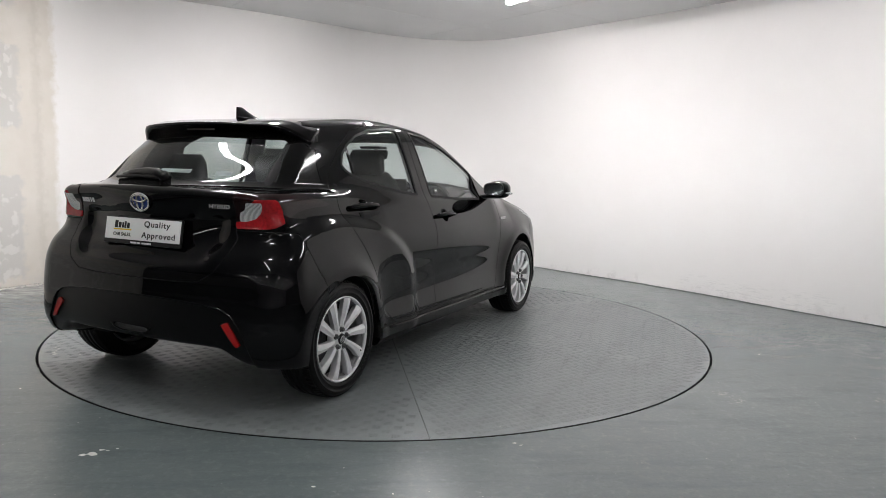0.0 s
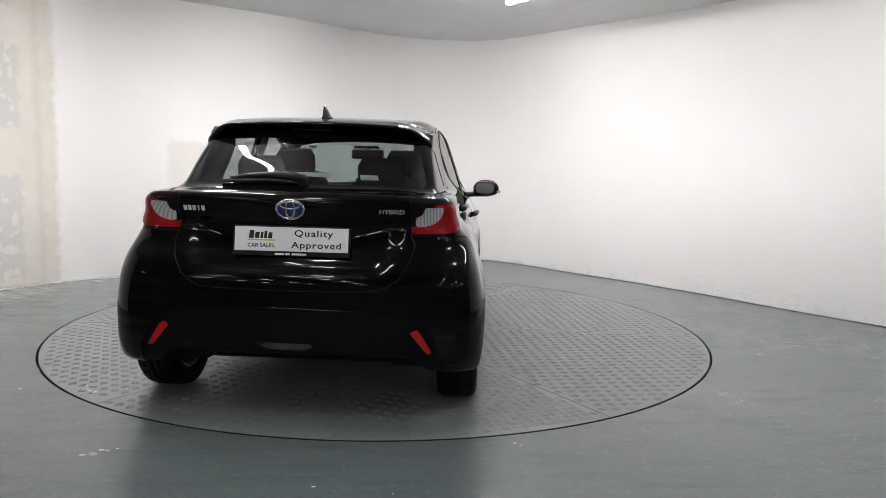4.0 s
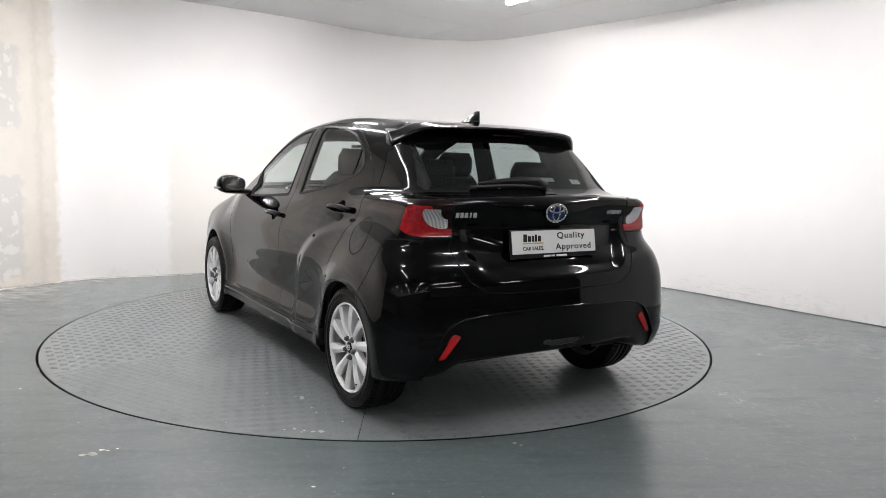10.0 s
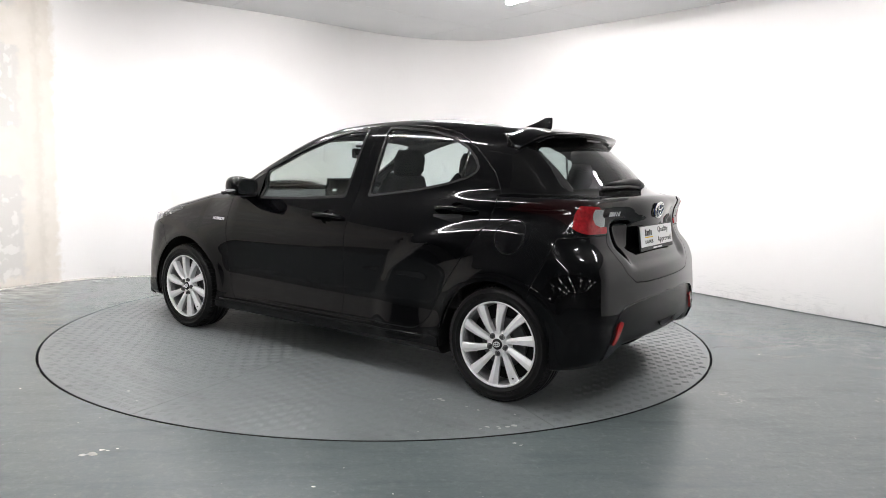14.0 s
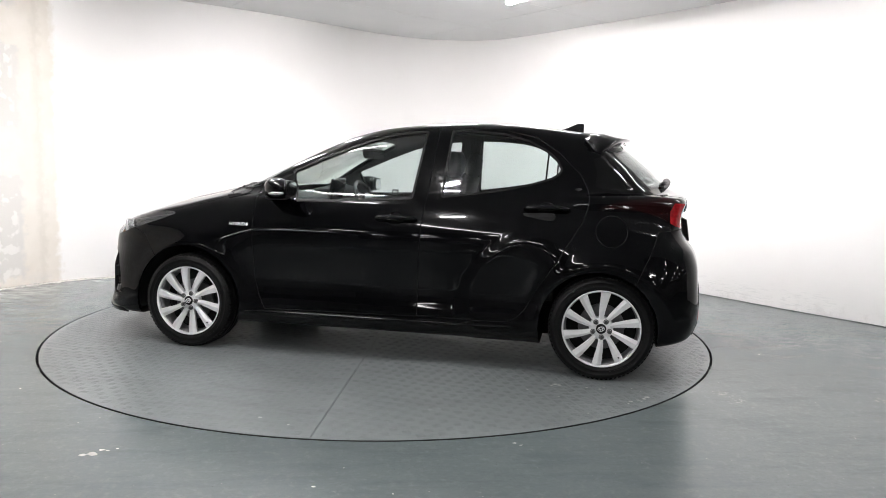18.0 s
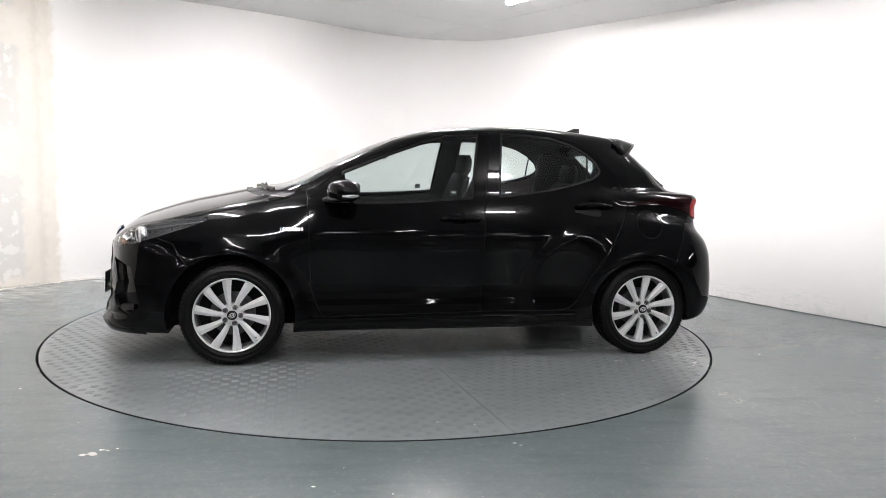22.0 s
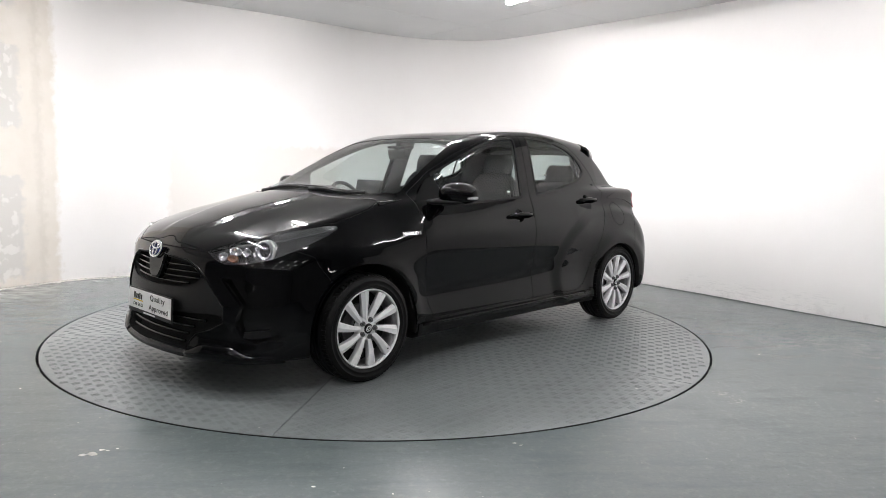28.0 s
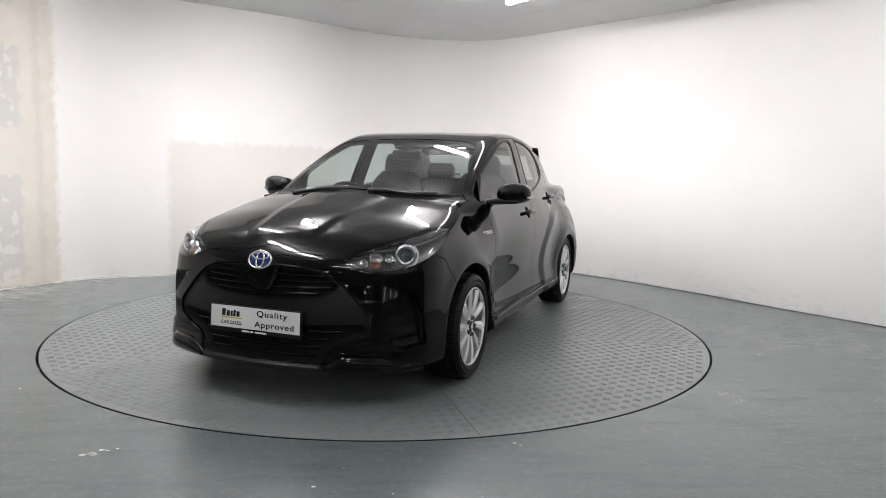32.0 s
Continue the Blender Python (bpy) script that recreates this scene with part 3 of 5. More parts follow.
def line_d(px, pz, pts):
    """Distance to an open line in a plane."""
    pts = np.asarray(pts, float)
    d = np.full(px.shape, 1e9)
    for a, b in zip(pts[:-1], pts[1:]):
        e = b - a
        wx, wz = px - a[0], pz - a[1]
        t = np.clip((wx * e[0] + wz * e[1]) / max(e @ e, 1e-12), 0, 1)
        d = np.minimum(d, (wx - e[0] * t) ** 2 + (wz - e[1] * t) ** 2)
    return np.sqrt(d)


def smooth_loop(pts, step=5):
    n = len(pts)
    out = []
    for i in range(n):
        p0, p1, p2, p3 = (Vector(pts[(i + k) % n]) for k in (-1, 0, 1, 2))
        for j in range(step):
            t = j / step
            out.append(tuple(0.5 * (2 * p1 + (p2 - p0) * t + (2 * p0 - 5 * p1 + 4 * p2 - p3) * t * t + (3 * p1 - p0 - 3 * p2 + p3) * t ** 3)))
    return out


def smooth_line(pts, step=5):
    return [tuple(q) for q in spline(pts, step)]


def skin_point(fixed, axis, start, stop):
    """The first point of the form on a line parallel to an axis, and its outward normal."""
    t = np.linspace(start, stop, 900)
    P = np.zeros((900, 3))
    P[:] = fixed
    P[:, axis] = t
    f = body_form(P[:, 0], P[:, 1], P[:, 2])
    k = int(np.argmax(f < 0))
    k = max(k, 1)
    u = f[k - 1] / (f[k - 1] - f[k])
    q = P[k - 1] + u * (P[k] - P[k - 1])
    n = gradient(body_form, q[None])[0]
    return Vector(q), Vector(n).normalized()


def on_side(x, z, sgn=1):
    return skin_point((x, 0, z), 1, 1.05 * sgn, 0.0)


def on_front(y, z):
    return skin_point((0, y, z), 0, 2.3, 0.0)


def on_rear(y, z):
    return skin_point((0, y, z), 0, -2.2, 0.0)


def on_top(x, y):
    return skin_point((x, y, 0), 2, 1.7, 0.3)


car = new("car")
tagged(car, "black five-door hybrid hatchback with silver alloy wheels on the turntable", "car")

skin = Skin(*surface_net(body_form, (-2.0, -0.98, 0.12), (2.2, 0.98, 1.56), 0.017))

# ---- outlines of the car's openings, panels and lamps ----
FRONT_GLASS = [(0.637, 1.128), (0.616, 1.06), (0.575, 0.958), (0.396, 0.962), (0.192, 0.971), (-0.14, 0.994), (-0.17, 1.199), (-0.198, 1.38), (-0.1, 1.374),
               (-0.008, 1.362), (0.163, 1.315), (0.373, 1.237), (0.544, 1.165)]
REAR_GLASS = [(-0.333, 1.008), (-0.348, 1.204), (-0.366, 1.39), (-0.502, 1.387), (-0.68, 1.37), (-0.822, 1.332), (-0.922, 1.281), (-0.985, 1.227), (-1.012, 1.178),
              (-1.0, 1.155), (-0.96, 1.13), (-0.851, 1.095), (-0.673, 1.056), (-0.497, 1.029)]
FRONT_DOOR = [(0.858, 1.019), (0.66, 1.145), (0.40, 1.265), (0.163, 1.343), (-0.008, 1.388), (-0.15, 1.402), (-0.277, 1.408), (-0.257, 1.167), (-0.236, 0.996),
              (-0.219, 0.829), (-0.205, 0.483), (-0.208, 0.294), (0.764, 0.278), (0.808, 0.37), (0.835, 0.467), (0.844, 0.674), (0.849, 0.872)]
REAR_DOOR = [(-0.277, 1.408), (-0.505, 1.412), (-0.683, 1.403), (-0.862, 1.362), (-1.002, 1.273), (-1.125, 1.153), (-1.17, 1.07), (-1.183, 1.02), (-1.177, 0.97),
             (-1.155, 0.897), (-1.098, 0.795), (-1.028, 0.676), (-0.917, 0.509), (-0.845, 0.374), (-0.80, 0.327), (-0.75, 0.303), (-0.699, 0.297), (-0.208, 0.294),
             (-0.205, 0.483), (-0.219, 0.829), (-0.236, 0.996), (-0.257, 1.167)]
REAR_BUMPER = [(-1.675, 0.86), (-1.563, 0.85), (-1.546, 0.787), (-1.514, 0.702), (-1.46, 0.58), (-1.40, 0.05), (-2.3, 0.05), (-2.3, 0.86)]
FRONT_BUMPER = [(2.4, 0.05), (1.42, 0.05), (1.50, 0.55), (1.581, 0.656), (1.603, 0.705), (1.70, 0.74), (1.85, 0.73), (1.975, 0.722), (2.4, 0.738)]
WINDSCREEN = [(1.165, 0.0), (1.14, 0.25), (1.09, 0.45), (1.02, 0.57), (0.93, 0.632), (0.875, 0.634), (0.723, 0.606), (0.50, 0.556), (0.36, 0.522), (0.318, 0.49),
              (0.285, 0.40), (0.262, 0.25), (0.252, 0.0)]
COWL = [(1.255, -0.01), (1.225, 0.30), (1.16, 0.50), (1.06, 0.632), (0.985, 0.668), (0.93, 0.655), (0.9, 0.60), (0.9, -0.01)]
BONNET = [(1.977, -0.01), (1.980, 0.035), (1.996, 0.075), (2.004, 0.12), (1.998, 0.25), (1.986, 0.393), (1.89, 0.517), (1.722, 0.622), (1.534, 0.700), (1.42, 0.712),
          (1.30, 0.706), (1.177, 0.69), (1.06, 0.645), (1.16, 0.50), (1.225, 0.30), (1.255, -0.01)]
BACK_GLASS = [(0.0, 1.046), (0.30, 1.048), (0.559, 1.052), (0.645, 1.064), (0.655, 1.08), (0.625, 1.17), (0.60, 1.25), (0.575, 1.28), (0.50, 1.32), (0.0, 1.335)]
TAILGATE = [(0.0, 0.615), (0.292, 0.616), (0.414, 0.624), (0.492, 0.671), (0.539, 0.752), (0.556, 0.821), (0.537, 0.858), (0.534, 1.03), (0.60, 1.04), (0.675, 1.055),
            (0.66, 1.12), (0.62, 1.25), (0.585, 1.335), (0.50, 1.36), (0.0, 1.385)]
HEADLAMP = [(1.585, 0.720), (1.509, 0.687), (1.423, 0.669), (1.257, 0.677), (1.086, 0.703), (0.917, 0.746), (0.745, 0.806), (0.672, 0.842), (0.70, 0.853), (0.775, 0.853),
            (0.93, 0.838), (1.113, 0.811), (1.376, 0.768)]
MOUTH = [(0.0, 0.684), (0.112, 0.683), (0.29, 0.671), (0.37, 0.640), (0.415, 0.607), (0.465, 0.560), (0.555, 0.459), (0.563, 0.415), (0.562, 0.376), (0.482, 0.334),
         (0.40, 0.308), (0.365, 0.265), (0.356, 0.212), (0.0, 0.205)]
GRILLE_TOP = [(0.0, 0.675), (0.112, 0.674), (0.28, 0.662), (0.35, 0.635), (0.405, 0.597), (0.36, 0.557), (0.247, 0.533), (0.1, 0.524), (0.0, 0.522)]
GRILLE_LOW = [(0.0, 0.40), (0.28, 0.405), (0.50, 0.418), (0.548, 0.412), (0.547, 0.383), (0.475, 0.347), (0.391, 0.318), (0.353, 0.27), (0.344, 0.222), (0.0, 0.216)]
AIR_INTAKE = [(1.477, 0.607), (1.261, 0.590), (1.118, 0.563), (1.05, 0.447), (1.024, 0.31), (1.184, 0.288), (1.303, 0.318), (1.345, 0.38), (1.30, 0.47)]
TRIM_REAR = [(0.0, 0.535), (0.292, 0.529), (0.45, 0.520), (0.54, 0.507), (0.60, 0.480), (0.64, 0.435), (0.69, 0.335), (0.70, 0.27), (0.70, 0.1), (0.0, 0.1)]
REFLECTOR = [(0.585, 0.452), (0.548, 0.437), (0.625, 0.342), (0.655, 0.337)]
TOW_COVER = [(0.134, 0.381), (-0.138, 0.379), (-0.115, 0.360), (-0.085, 0.349), (0.065, 0.351), (0.108, 0.362)]
LAMP_LOW = [(-1.95, 0.862), (-1.75, 0.864), (-1.665, 0.876), (-1.60, 0.912), (-1.513, 0.945), (-1.369, 0.963), (-1.235, 0.966)]
LAMP_TOP = [(-1.95, 1.024), (-1.517, 1.024), (-1.352, 1.004), (-1.27, 0.98), (-1.235, 0.968)]
LAMP_CLEAR = [(0.684, 0.993), (0.597, 0.990), (0.590, 0.962), (0.577, 0.950), (0.555, 0.944), (0.555, 0.900), (0.596, 0.903), (0.642, 0.916), (0.671, 0.947)]


def side_cut(pts, s=0, lim=0.3):
    """A cut by an outline in the side view; s: 1 the car's left side, -1 its right."""
    return lambda x, y, z: np.where((np.abs(y) > lim) & (y * (s or np.sign(y) + (y == 0)) > 0), poly_sd(x, z, pts), 0.5)


def end_cut(pts, front, s=0, reach=1.0):
    """A cut by an outline (y, z) in the front or rear view, mirrored."""
    def fn(x, y, z):
        ok = (x > reach) if front else (x < -reach)
        if s:
            ok = ok & (y * s > 0)
        q = np.concatenate([np.asarray(pts), np.asarray(pts)[::-1] * [-1, 1]]) if pts[0][0] == 0.0 else pts
        yy = y if pts[0][0] == 0.0 else np.abs(y)
        return np.where(ok, poly_sd(yy, z, q), 0.5)
    return fn


def plan_cut(pts, zmin):
    return lambda x, y, z: np.where(z > zmin, poly_sd(x, np.abs(y), pts), 0.5)


def slant_cut(pts, s, reach=1.2):
    """A cut by an outline in (x - |y|, z), round a front corner."""
    return lambda x, y, z: np.where((x > reach) & (y * s > 0), poly_sd(x - np.abs(y), z, pts), 0.5)


def band(fn, half):
    return lambda x, y, z: np.abs(fn(x, y, z)) - half


skin.cut("body", "wheel_opening", lambda x, y, z: np.where(np.abs(y) > 0.55, np.minimum(
    *(np.hypot(x - ax, z - az) - ar for ax, az, ar in ARCHES)), 1.0))
del skin.pieces["wheel_opening"]
skin.cut("body", "under", lambda x, y, z: z - (0.207 + 0.02 * ease(0.0, -0.8, x) - 0.02 * ease(1.6, 1.9, x)))
for s, tag in ((1, "L"), (-1, "R")):
    skin.cut("body", "glass_front" + tag, side_cut(FRONT_GLASS, s))
    skin.cut("body", "glass_rear" + tag, side_cut(REAR_GLASS, s))
    skin.cut("glass_rear" + tag, "glass_quarter" + tag, lambda x, y, z: x + 0.928 + 0.055 * (z - 1.19))
    skin.cut("glass_quarter" + tag, "divider" + tag, lambda x, y, z: -(x + 0.938 + 0.055 * (z - 1.19)))
    skin.cut("body", "trim_front" + tag, lambda x, y, z, s=s: side_cut(FRONT_GLASS, s)(x, y, z) - 0.013)
    skin.cut("body", "trim_rear" + tag, lambda x, y, z, s=s: side_cut(REAR_GLASS, s)(x, y, z) - 0.013)
    skin.cut("body", "headlamp" + tag, slant_cut(HEADLAMP, s))
    skin.cut("body", "intake" + tag, slant_cut(AIR_INTAKE, s))
    skin.cut("body", "tail" + tag, lambda x, y, z, s=s: np.where((y * s > 0) & (x < -1.2), np.maximum(
        np.maximum(z - knots(LAMP_TOP, x), knots(LAMP_LOW, x) - z), 0.537 - np.abs(y)), 0.5))
    skin.cut("tail" + tag, "tail_clear" + tag, end_cut(LAMP_CLEAR, False, s))
    skin.cut("tail" + tag, "tail_red" + tag, lambda x, y, z: np.maximum(
        np.maximum(x + 1.622 + 0.5 * np.maximum(z - 0.96, 0), np.minimum(0.561 + 0.83 * (z - 0.904) - np.abs(y), z - 0.900)), z - 1.004))
    skin.cut("body", "sill" + tag, lambda x, y, z, s=s: np.where((y * s > 0) & (x > -0.93) & (x < 0.93), z - 0.268 - 0.012 * ease(0.7, -0.7, x), 0.5))
    skin.cut("body", "cup_f" + tag, lambda x, y, z, s=s: np.where(y * s > 0.3, np.hypot((x + 0.058) / 1.15, z - 0.866) - 0.042, 0.5))
    skin.cut("body", "cup_r" + tag, lambda x, y, z, s=s: np.where(y * s > 0.3, np.hypot((x + 0.945) / 1.15, z - 0.951) - 0.042, 0.5))
skin.cut("body", "windscreen", plan_cut([(a, b) for a, b in WINDSCREEN] + [(WINDSCREEN[-1][0], -0.01), (WINDSCREEN[0][0], -0.01)], 0.95))
skin.cut("body", "cowl", plan_cut(COWL, 0.9))
skin.cut("body", "back_glass", end_cut(BACK_GLASS, False))
skin.cut("back_glass", "frit", lambda x, y, z: -np.maximum(end_cut(BACK_GLASS, False)(x, y, z) + 0.028, np.maximum(1.082 - z, np.abs(y) - 0.59 + 0.30 * (z - 1.08))))
skin.cut("body", "mouth", end_cut(MOUTH, True))
skin.cut("mouth", "grille_top", end_cut(GRILLE_TOP, True))
skin.cut("mouth", "grille_low", end_cut(GRILLE_LOW, True))
skin.cut("body", "reflectorL", end_cut(REFLECTOR, False, 1))
skin.cut("body", "reflectorR", end_cut(REFLECTOR, False, -1))
skin.cut("body", "trim_bumper", end_cut(TRIM_REAR, False, 0, 1.4))
skin.cut("trim_bumper", "tow_cover", lambda x, y, z: np.where(x < -1.4, poly_sd(y, z, TOW_COVER), 0.5))
lining = [poly for poly in skin.pieces["body"] if -1.62 < skin.v[poly[0]][0] < 0.95 and skin.v[poly[0]][2] > 0.35]
skin.pieces["lining"] = lining
# panels, each with a gap round it
skin.panel("body", "fuel_flap", lambda x, y, z: np.where(y > 0.3, np.hypot(x + 1.312, z - 0.842) - 0.086, 0.5), 0.003)
for s, tag in ((1, "L"), (-1, "R")):
    skin.panel("body", "door_front" + tag, side_cut(FRONT_DOOR, s))
    skin.panel("body", "door_rear" + tag, side_cut(REAR_DOOR, s))
skin.panel("body", "bonnet", plan_cut(BONNET, 0.70))
skin.panel("body", "tailgate", end_cut(TAILGATE, False, 0, 1.25), 0.003)
skin.panel("body", "rear_bumper", lambda x, y, z: poly_sd(x, z, REAR_BUMPER), 0.0026)
skin.panel("body", "front_bumper", lambda x, y, z: poly_sd(x, z, FRONT_BUMPER), 0.0026)

def ribbed_lens():
    """A silvered reflector under upright flutes."""
    m = material("ribbed_clear_lens", (0.6, 0.6, 0.61), 0.12, metal=0.3, spec=0.8)
    nt = m.node_tree
    b = nt.nodes["Principled BSDF"]
    pos = nt.nodes.new("ShaderNodeTexCoord").outputs["Object"]
    w = nt.nodes.new("ShaderNodeTexWave")
    w.bands_direction = "Y"
    nt.links.new(pos, w.inputs["Vector"])
    w.inputs["Scale"].default_value, w.inputs["Distortion"].default_value = 48.0, 0.8
    # glint on the crests and shade in the grooves, put into the colour
    nt.links.new(tone(nt, w.outputs["Fac"], (0.28, 0.28, 0.285), (0.92, 0.92, 0.93)), b.inputs["Base Color"])
    bp = nt.nodes.new("ShaderNodeBump")
    bp.inputs["Strength"].default_value, bp.inputs["Distance"].default_value = 0.5, 0.003
    nt.links.new(w.outputs["Fac"], bp.inputs["Height"])
    nt.links.new(bp.outputs[0], b.inputs["Normal"])
    return m


M["lens_red"] = material("red_lamp_lens", (0.34, 0.008, 0.012), 0.07, vary=0.45, scale=70)
M["lens_dark"] = material("smoked_lamp_lens", (0.009, 0.0012, 0.0015), 0.05, spec=0.35)
M["lens_clear"] = ribbed_lens()
M["reflector_red"] = material("red_reflector", (0.42, 0.010, 0.010), 0.12, vary=0.15, scale=200)
M["lamp_glass"] = glass_material("headlamp_lens", (0.93, 0.94, 0.95), 1.5)
M["lamp_bowl"] = material("headlamp_bowl", (0.13, 0.13, 0.135), 0.22, metal=0.5, vary=0.6, scale=22)
M["satin_black"] = material("satin_black_plastic", (0.003, 0.003, 0.0033), 0.28, bump=0.05, bscale=900, spec=0.18)
M["badge_silver"] = material("badge_silver", (0.80, 0.80, 0.81), 0.18, metal=0.4)
M["trim_black"] = material("window_trim_black", (0.010, 0.010, 0.0105), 0.45, spec=0.15)
M["barrel"] = material("grey_wheel_barrel", (0.26, 0.26, 0.265), 0.4, metal=0.5, vary=0.3, scale=30)
M["mesh"] = material("textured_grille_panel", (0.005, 0.005, 0.0055), 0.45, bump=0.12, bscale=420, spec=0.3)
M["white"] = material("white_plate", (0.88, 0.88, 0.87), 0.35, vary=0.03, scale=20)
M["ink"] = material("black_print", (0.01, 0.01, 0.01), 0.5)
M["yellow"] = material("yellow_print", (0.80, 0.55, 0.03), 0.5)
M["blue"] = material("blue_enamel", (0.015, 0.035, 0.17), 0.12, coat=1.0)
M["liner"] = material("wheel_arch_liner", (0.006, 0.006, 0.006), 0.9, bump=0.2, bscale=200)
M["headliner"] = material("grey_headliner", (0.065, 0.065, 0.064), 0.9, vary=0.1, scale=60)
M["screen"] = material("screen_glass", (0.01, 0.011, 0.012), 0.08)
M["orange"] = material("amber_lens", (0.30, 0.15, 0.09), 0.15, metal=0.3)

for tag in ("L", "R"):
    for kind in ("front", "rear"):
        d = skin.build("door", "door_" + kind + tag, M["paint"], car, wall=0.02, label="glossy black %s door" % kind)
        g = skin.build("window", "glass_" + kind + tag, M["glass"], d, out=-0.004, label="lightly tinted side window")
        skin.build("window_trim", "trim_" + kind + tag, M["trim_black"], d, out=0.002, wall=0.012)
        skin.build("handle_cup", "cup_" + kind[0] + tag, M["gloss_black"], d, depth=0.018)
        if kind == "rear":
            skin.build("quarter_window", "glass_quarter" + tag, M["glass"], d, out=-0.004)
            skin.build("window_divider", "divider" + tag, M["gloss_black"], d, wall=0.01)
    skin.build("sill_trim", "sill" + tag, M["paint"], car, out=0.012, wall=0.02)
    lamp = skin.build("tail_lamp", "tail" + tag, M["lens_dark"], car, out=0.004, wall=0.02, label="red and clear rear lamp cluster")
    skin.build("red_lens", "tail_red" + tag, M["lens_red"], lamp, out=0.006, wall=0.02, label="red brake lamp lens")
    skin.build("clear_lens", "tail_clear" + tag, M["lens_clear"], lamp, out=0.005, wall=0.02, label="ribbed clear lens")
    skin.build("reflector", "reflector" + tag, M["reflector_red"], car, out=0.004, wall=0.015, label="slanted red bumper reflector")
    lamp = skin.build("headlamp", "headlamp" + tag, M["lamp_bowl"], car, depth=0.045, label="swept-back projector headlamp")
    skin.build("lens", "headlamp" + tag, M["lamp_glass"], lamp, out=0.001, label="clear headlamp lens").visible_shadow = False
    skin.build("air_intake", "intake" + tag, M["gloss_black"], car, depth=0.045, label="black corner air intake recess")
body = skin.build("body_shell", "body", M["paint"], car, wall=0.02, label="glossy black painted body shell")
skin.build("bonnet", "bonnet", M["paint"], car, wall=0.02, label="glossy black bonnet with two creases")
gate = skin.build("tailgate", "tailgate", M["paint"], car, wall=0.02, label="glossy black tailgate")
rear_bumper = skin.build("rear_bumper", "rear_bumper", M["paint"], car, wall=0.02)
front_bumper = skin.build("front_bumper", "front_bumper", M["paint"], car, wall=0.02)
skin.build("bumper_trim", "trim_bumper", M["satin_black"], rear_bumper, depth=0.008, label="satin black lower bumper trim")
skin.build("tow_cover", "tow_cover", M["steel"], rear_bumper, depth=0.014)
tagged(skin.build("panel_gap", "gap", M["gap"], car, depth=0.005), kind="stuff")
skin.build("fuel_flap", "fuel_flap", M["paint"], car)
skin.build("underbody", "under", M["liner"], car)
skin.build("windscreen", "windscreen", M["glass"], car, out=-0.003, label="clear laminated windscreen")
skin.build("scuttle", "cowl", M["plastic"], car, depth=0.012, label="black plastic scuttle panel")
skin.build("back_window", "back_glass", M["dark_glass"], gate, out=-0.002, label="tinted heated back window")
skin.build("window_border", "frit", M["gloss_black"], gate, out=-0.002, label="black printed border of the back window")
skin.build("grille_panel", "mouth", M["mesh"], front_bumper, depth=0.010, label="textured matt black grille panel")
skin.build("upper_grille", "grille_top", M["liner"], front_bumper, depth=0.06)
skin.build("lower_grille", "grille_low", M["liner"], front_bumper, depth=0.06)
skin.build("cabin_lining", "lining", M["headliner"], car, out=-0.035, label="grey cabin lining and headliner")


# ---- wheels ----
def loft(bm, rings, cap=True):
    """Joins rings of equal count into a skin."""
    vs = [[bm.verts.new(q) for q in ring] for ring in rings]
    n = len(vs[0])
    for a, b in zip(vs[:-1], vs[1:]):
        for k in range(n):
            bm.faces.new((a[k], a[(k + 1) % n], b[(k + 1) % n], b[k]))
    if cap:
        bm.faces.new(vs[0][::-1])
        bm.faces.new(vs[-1])
    return bm


def oval(c, u, v, power=3.0, n=20):
    """A rounded outline round c with half axes u and v."""
    c, u, v = Vector(c), Vector(u), Vector(v)
    out = []
    for k in range(n):
        a = 2 * math.pi * k / n
        ca, sa = math.cos(a), math.sin(a)
        r = (abs(ca) ** power + abs(sa) ** power) ** (-1 / power)
        out.append(c + u * (ca * r) + v * (sa * r))
    return out


def polar(r, deg, y):
    return Vector((r * math.cos(radians(deg)), y, r * math.sin(radians(deg))))


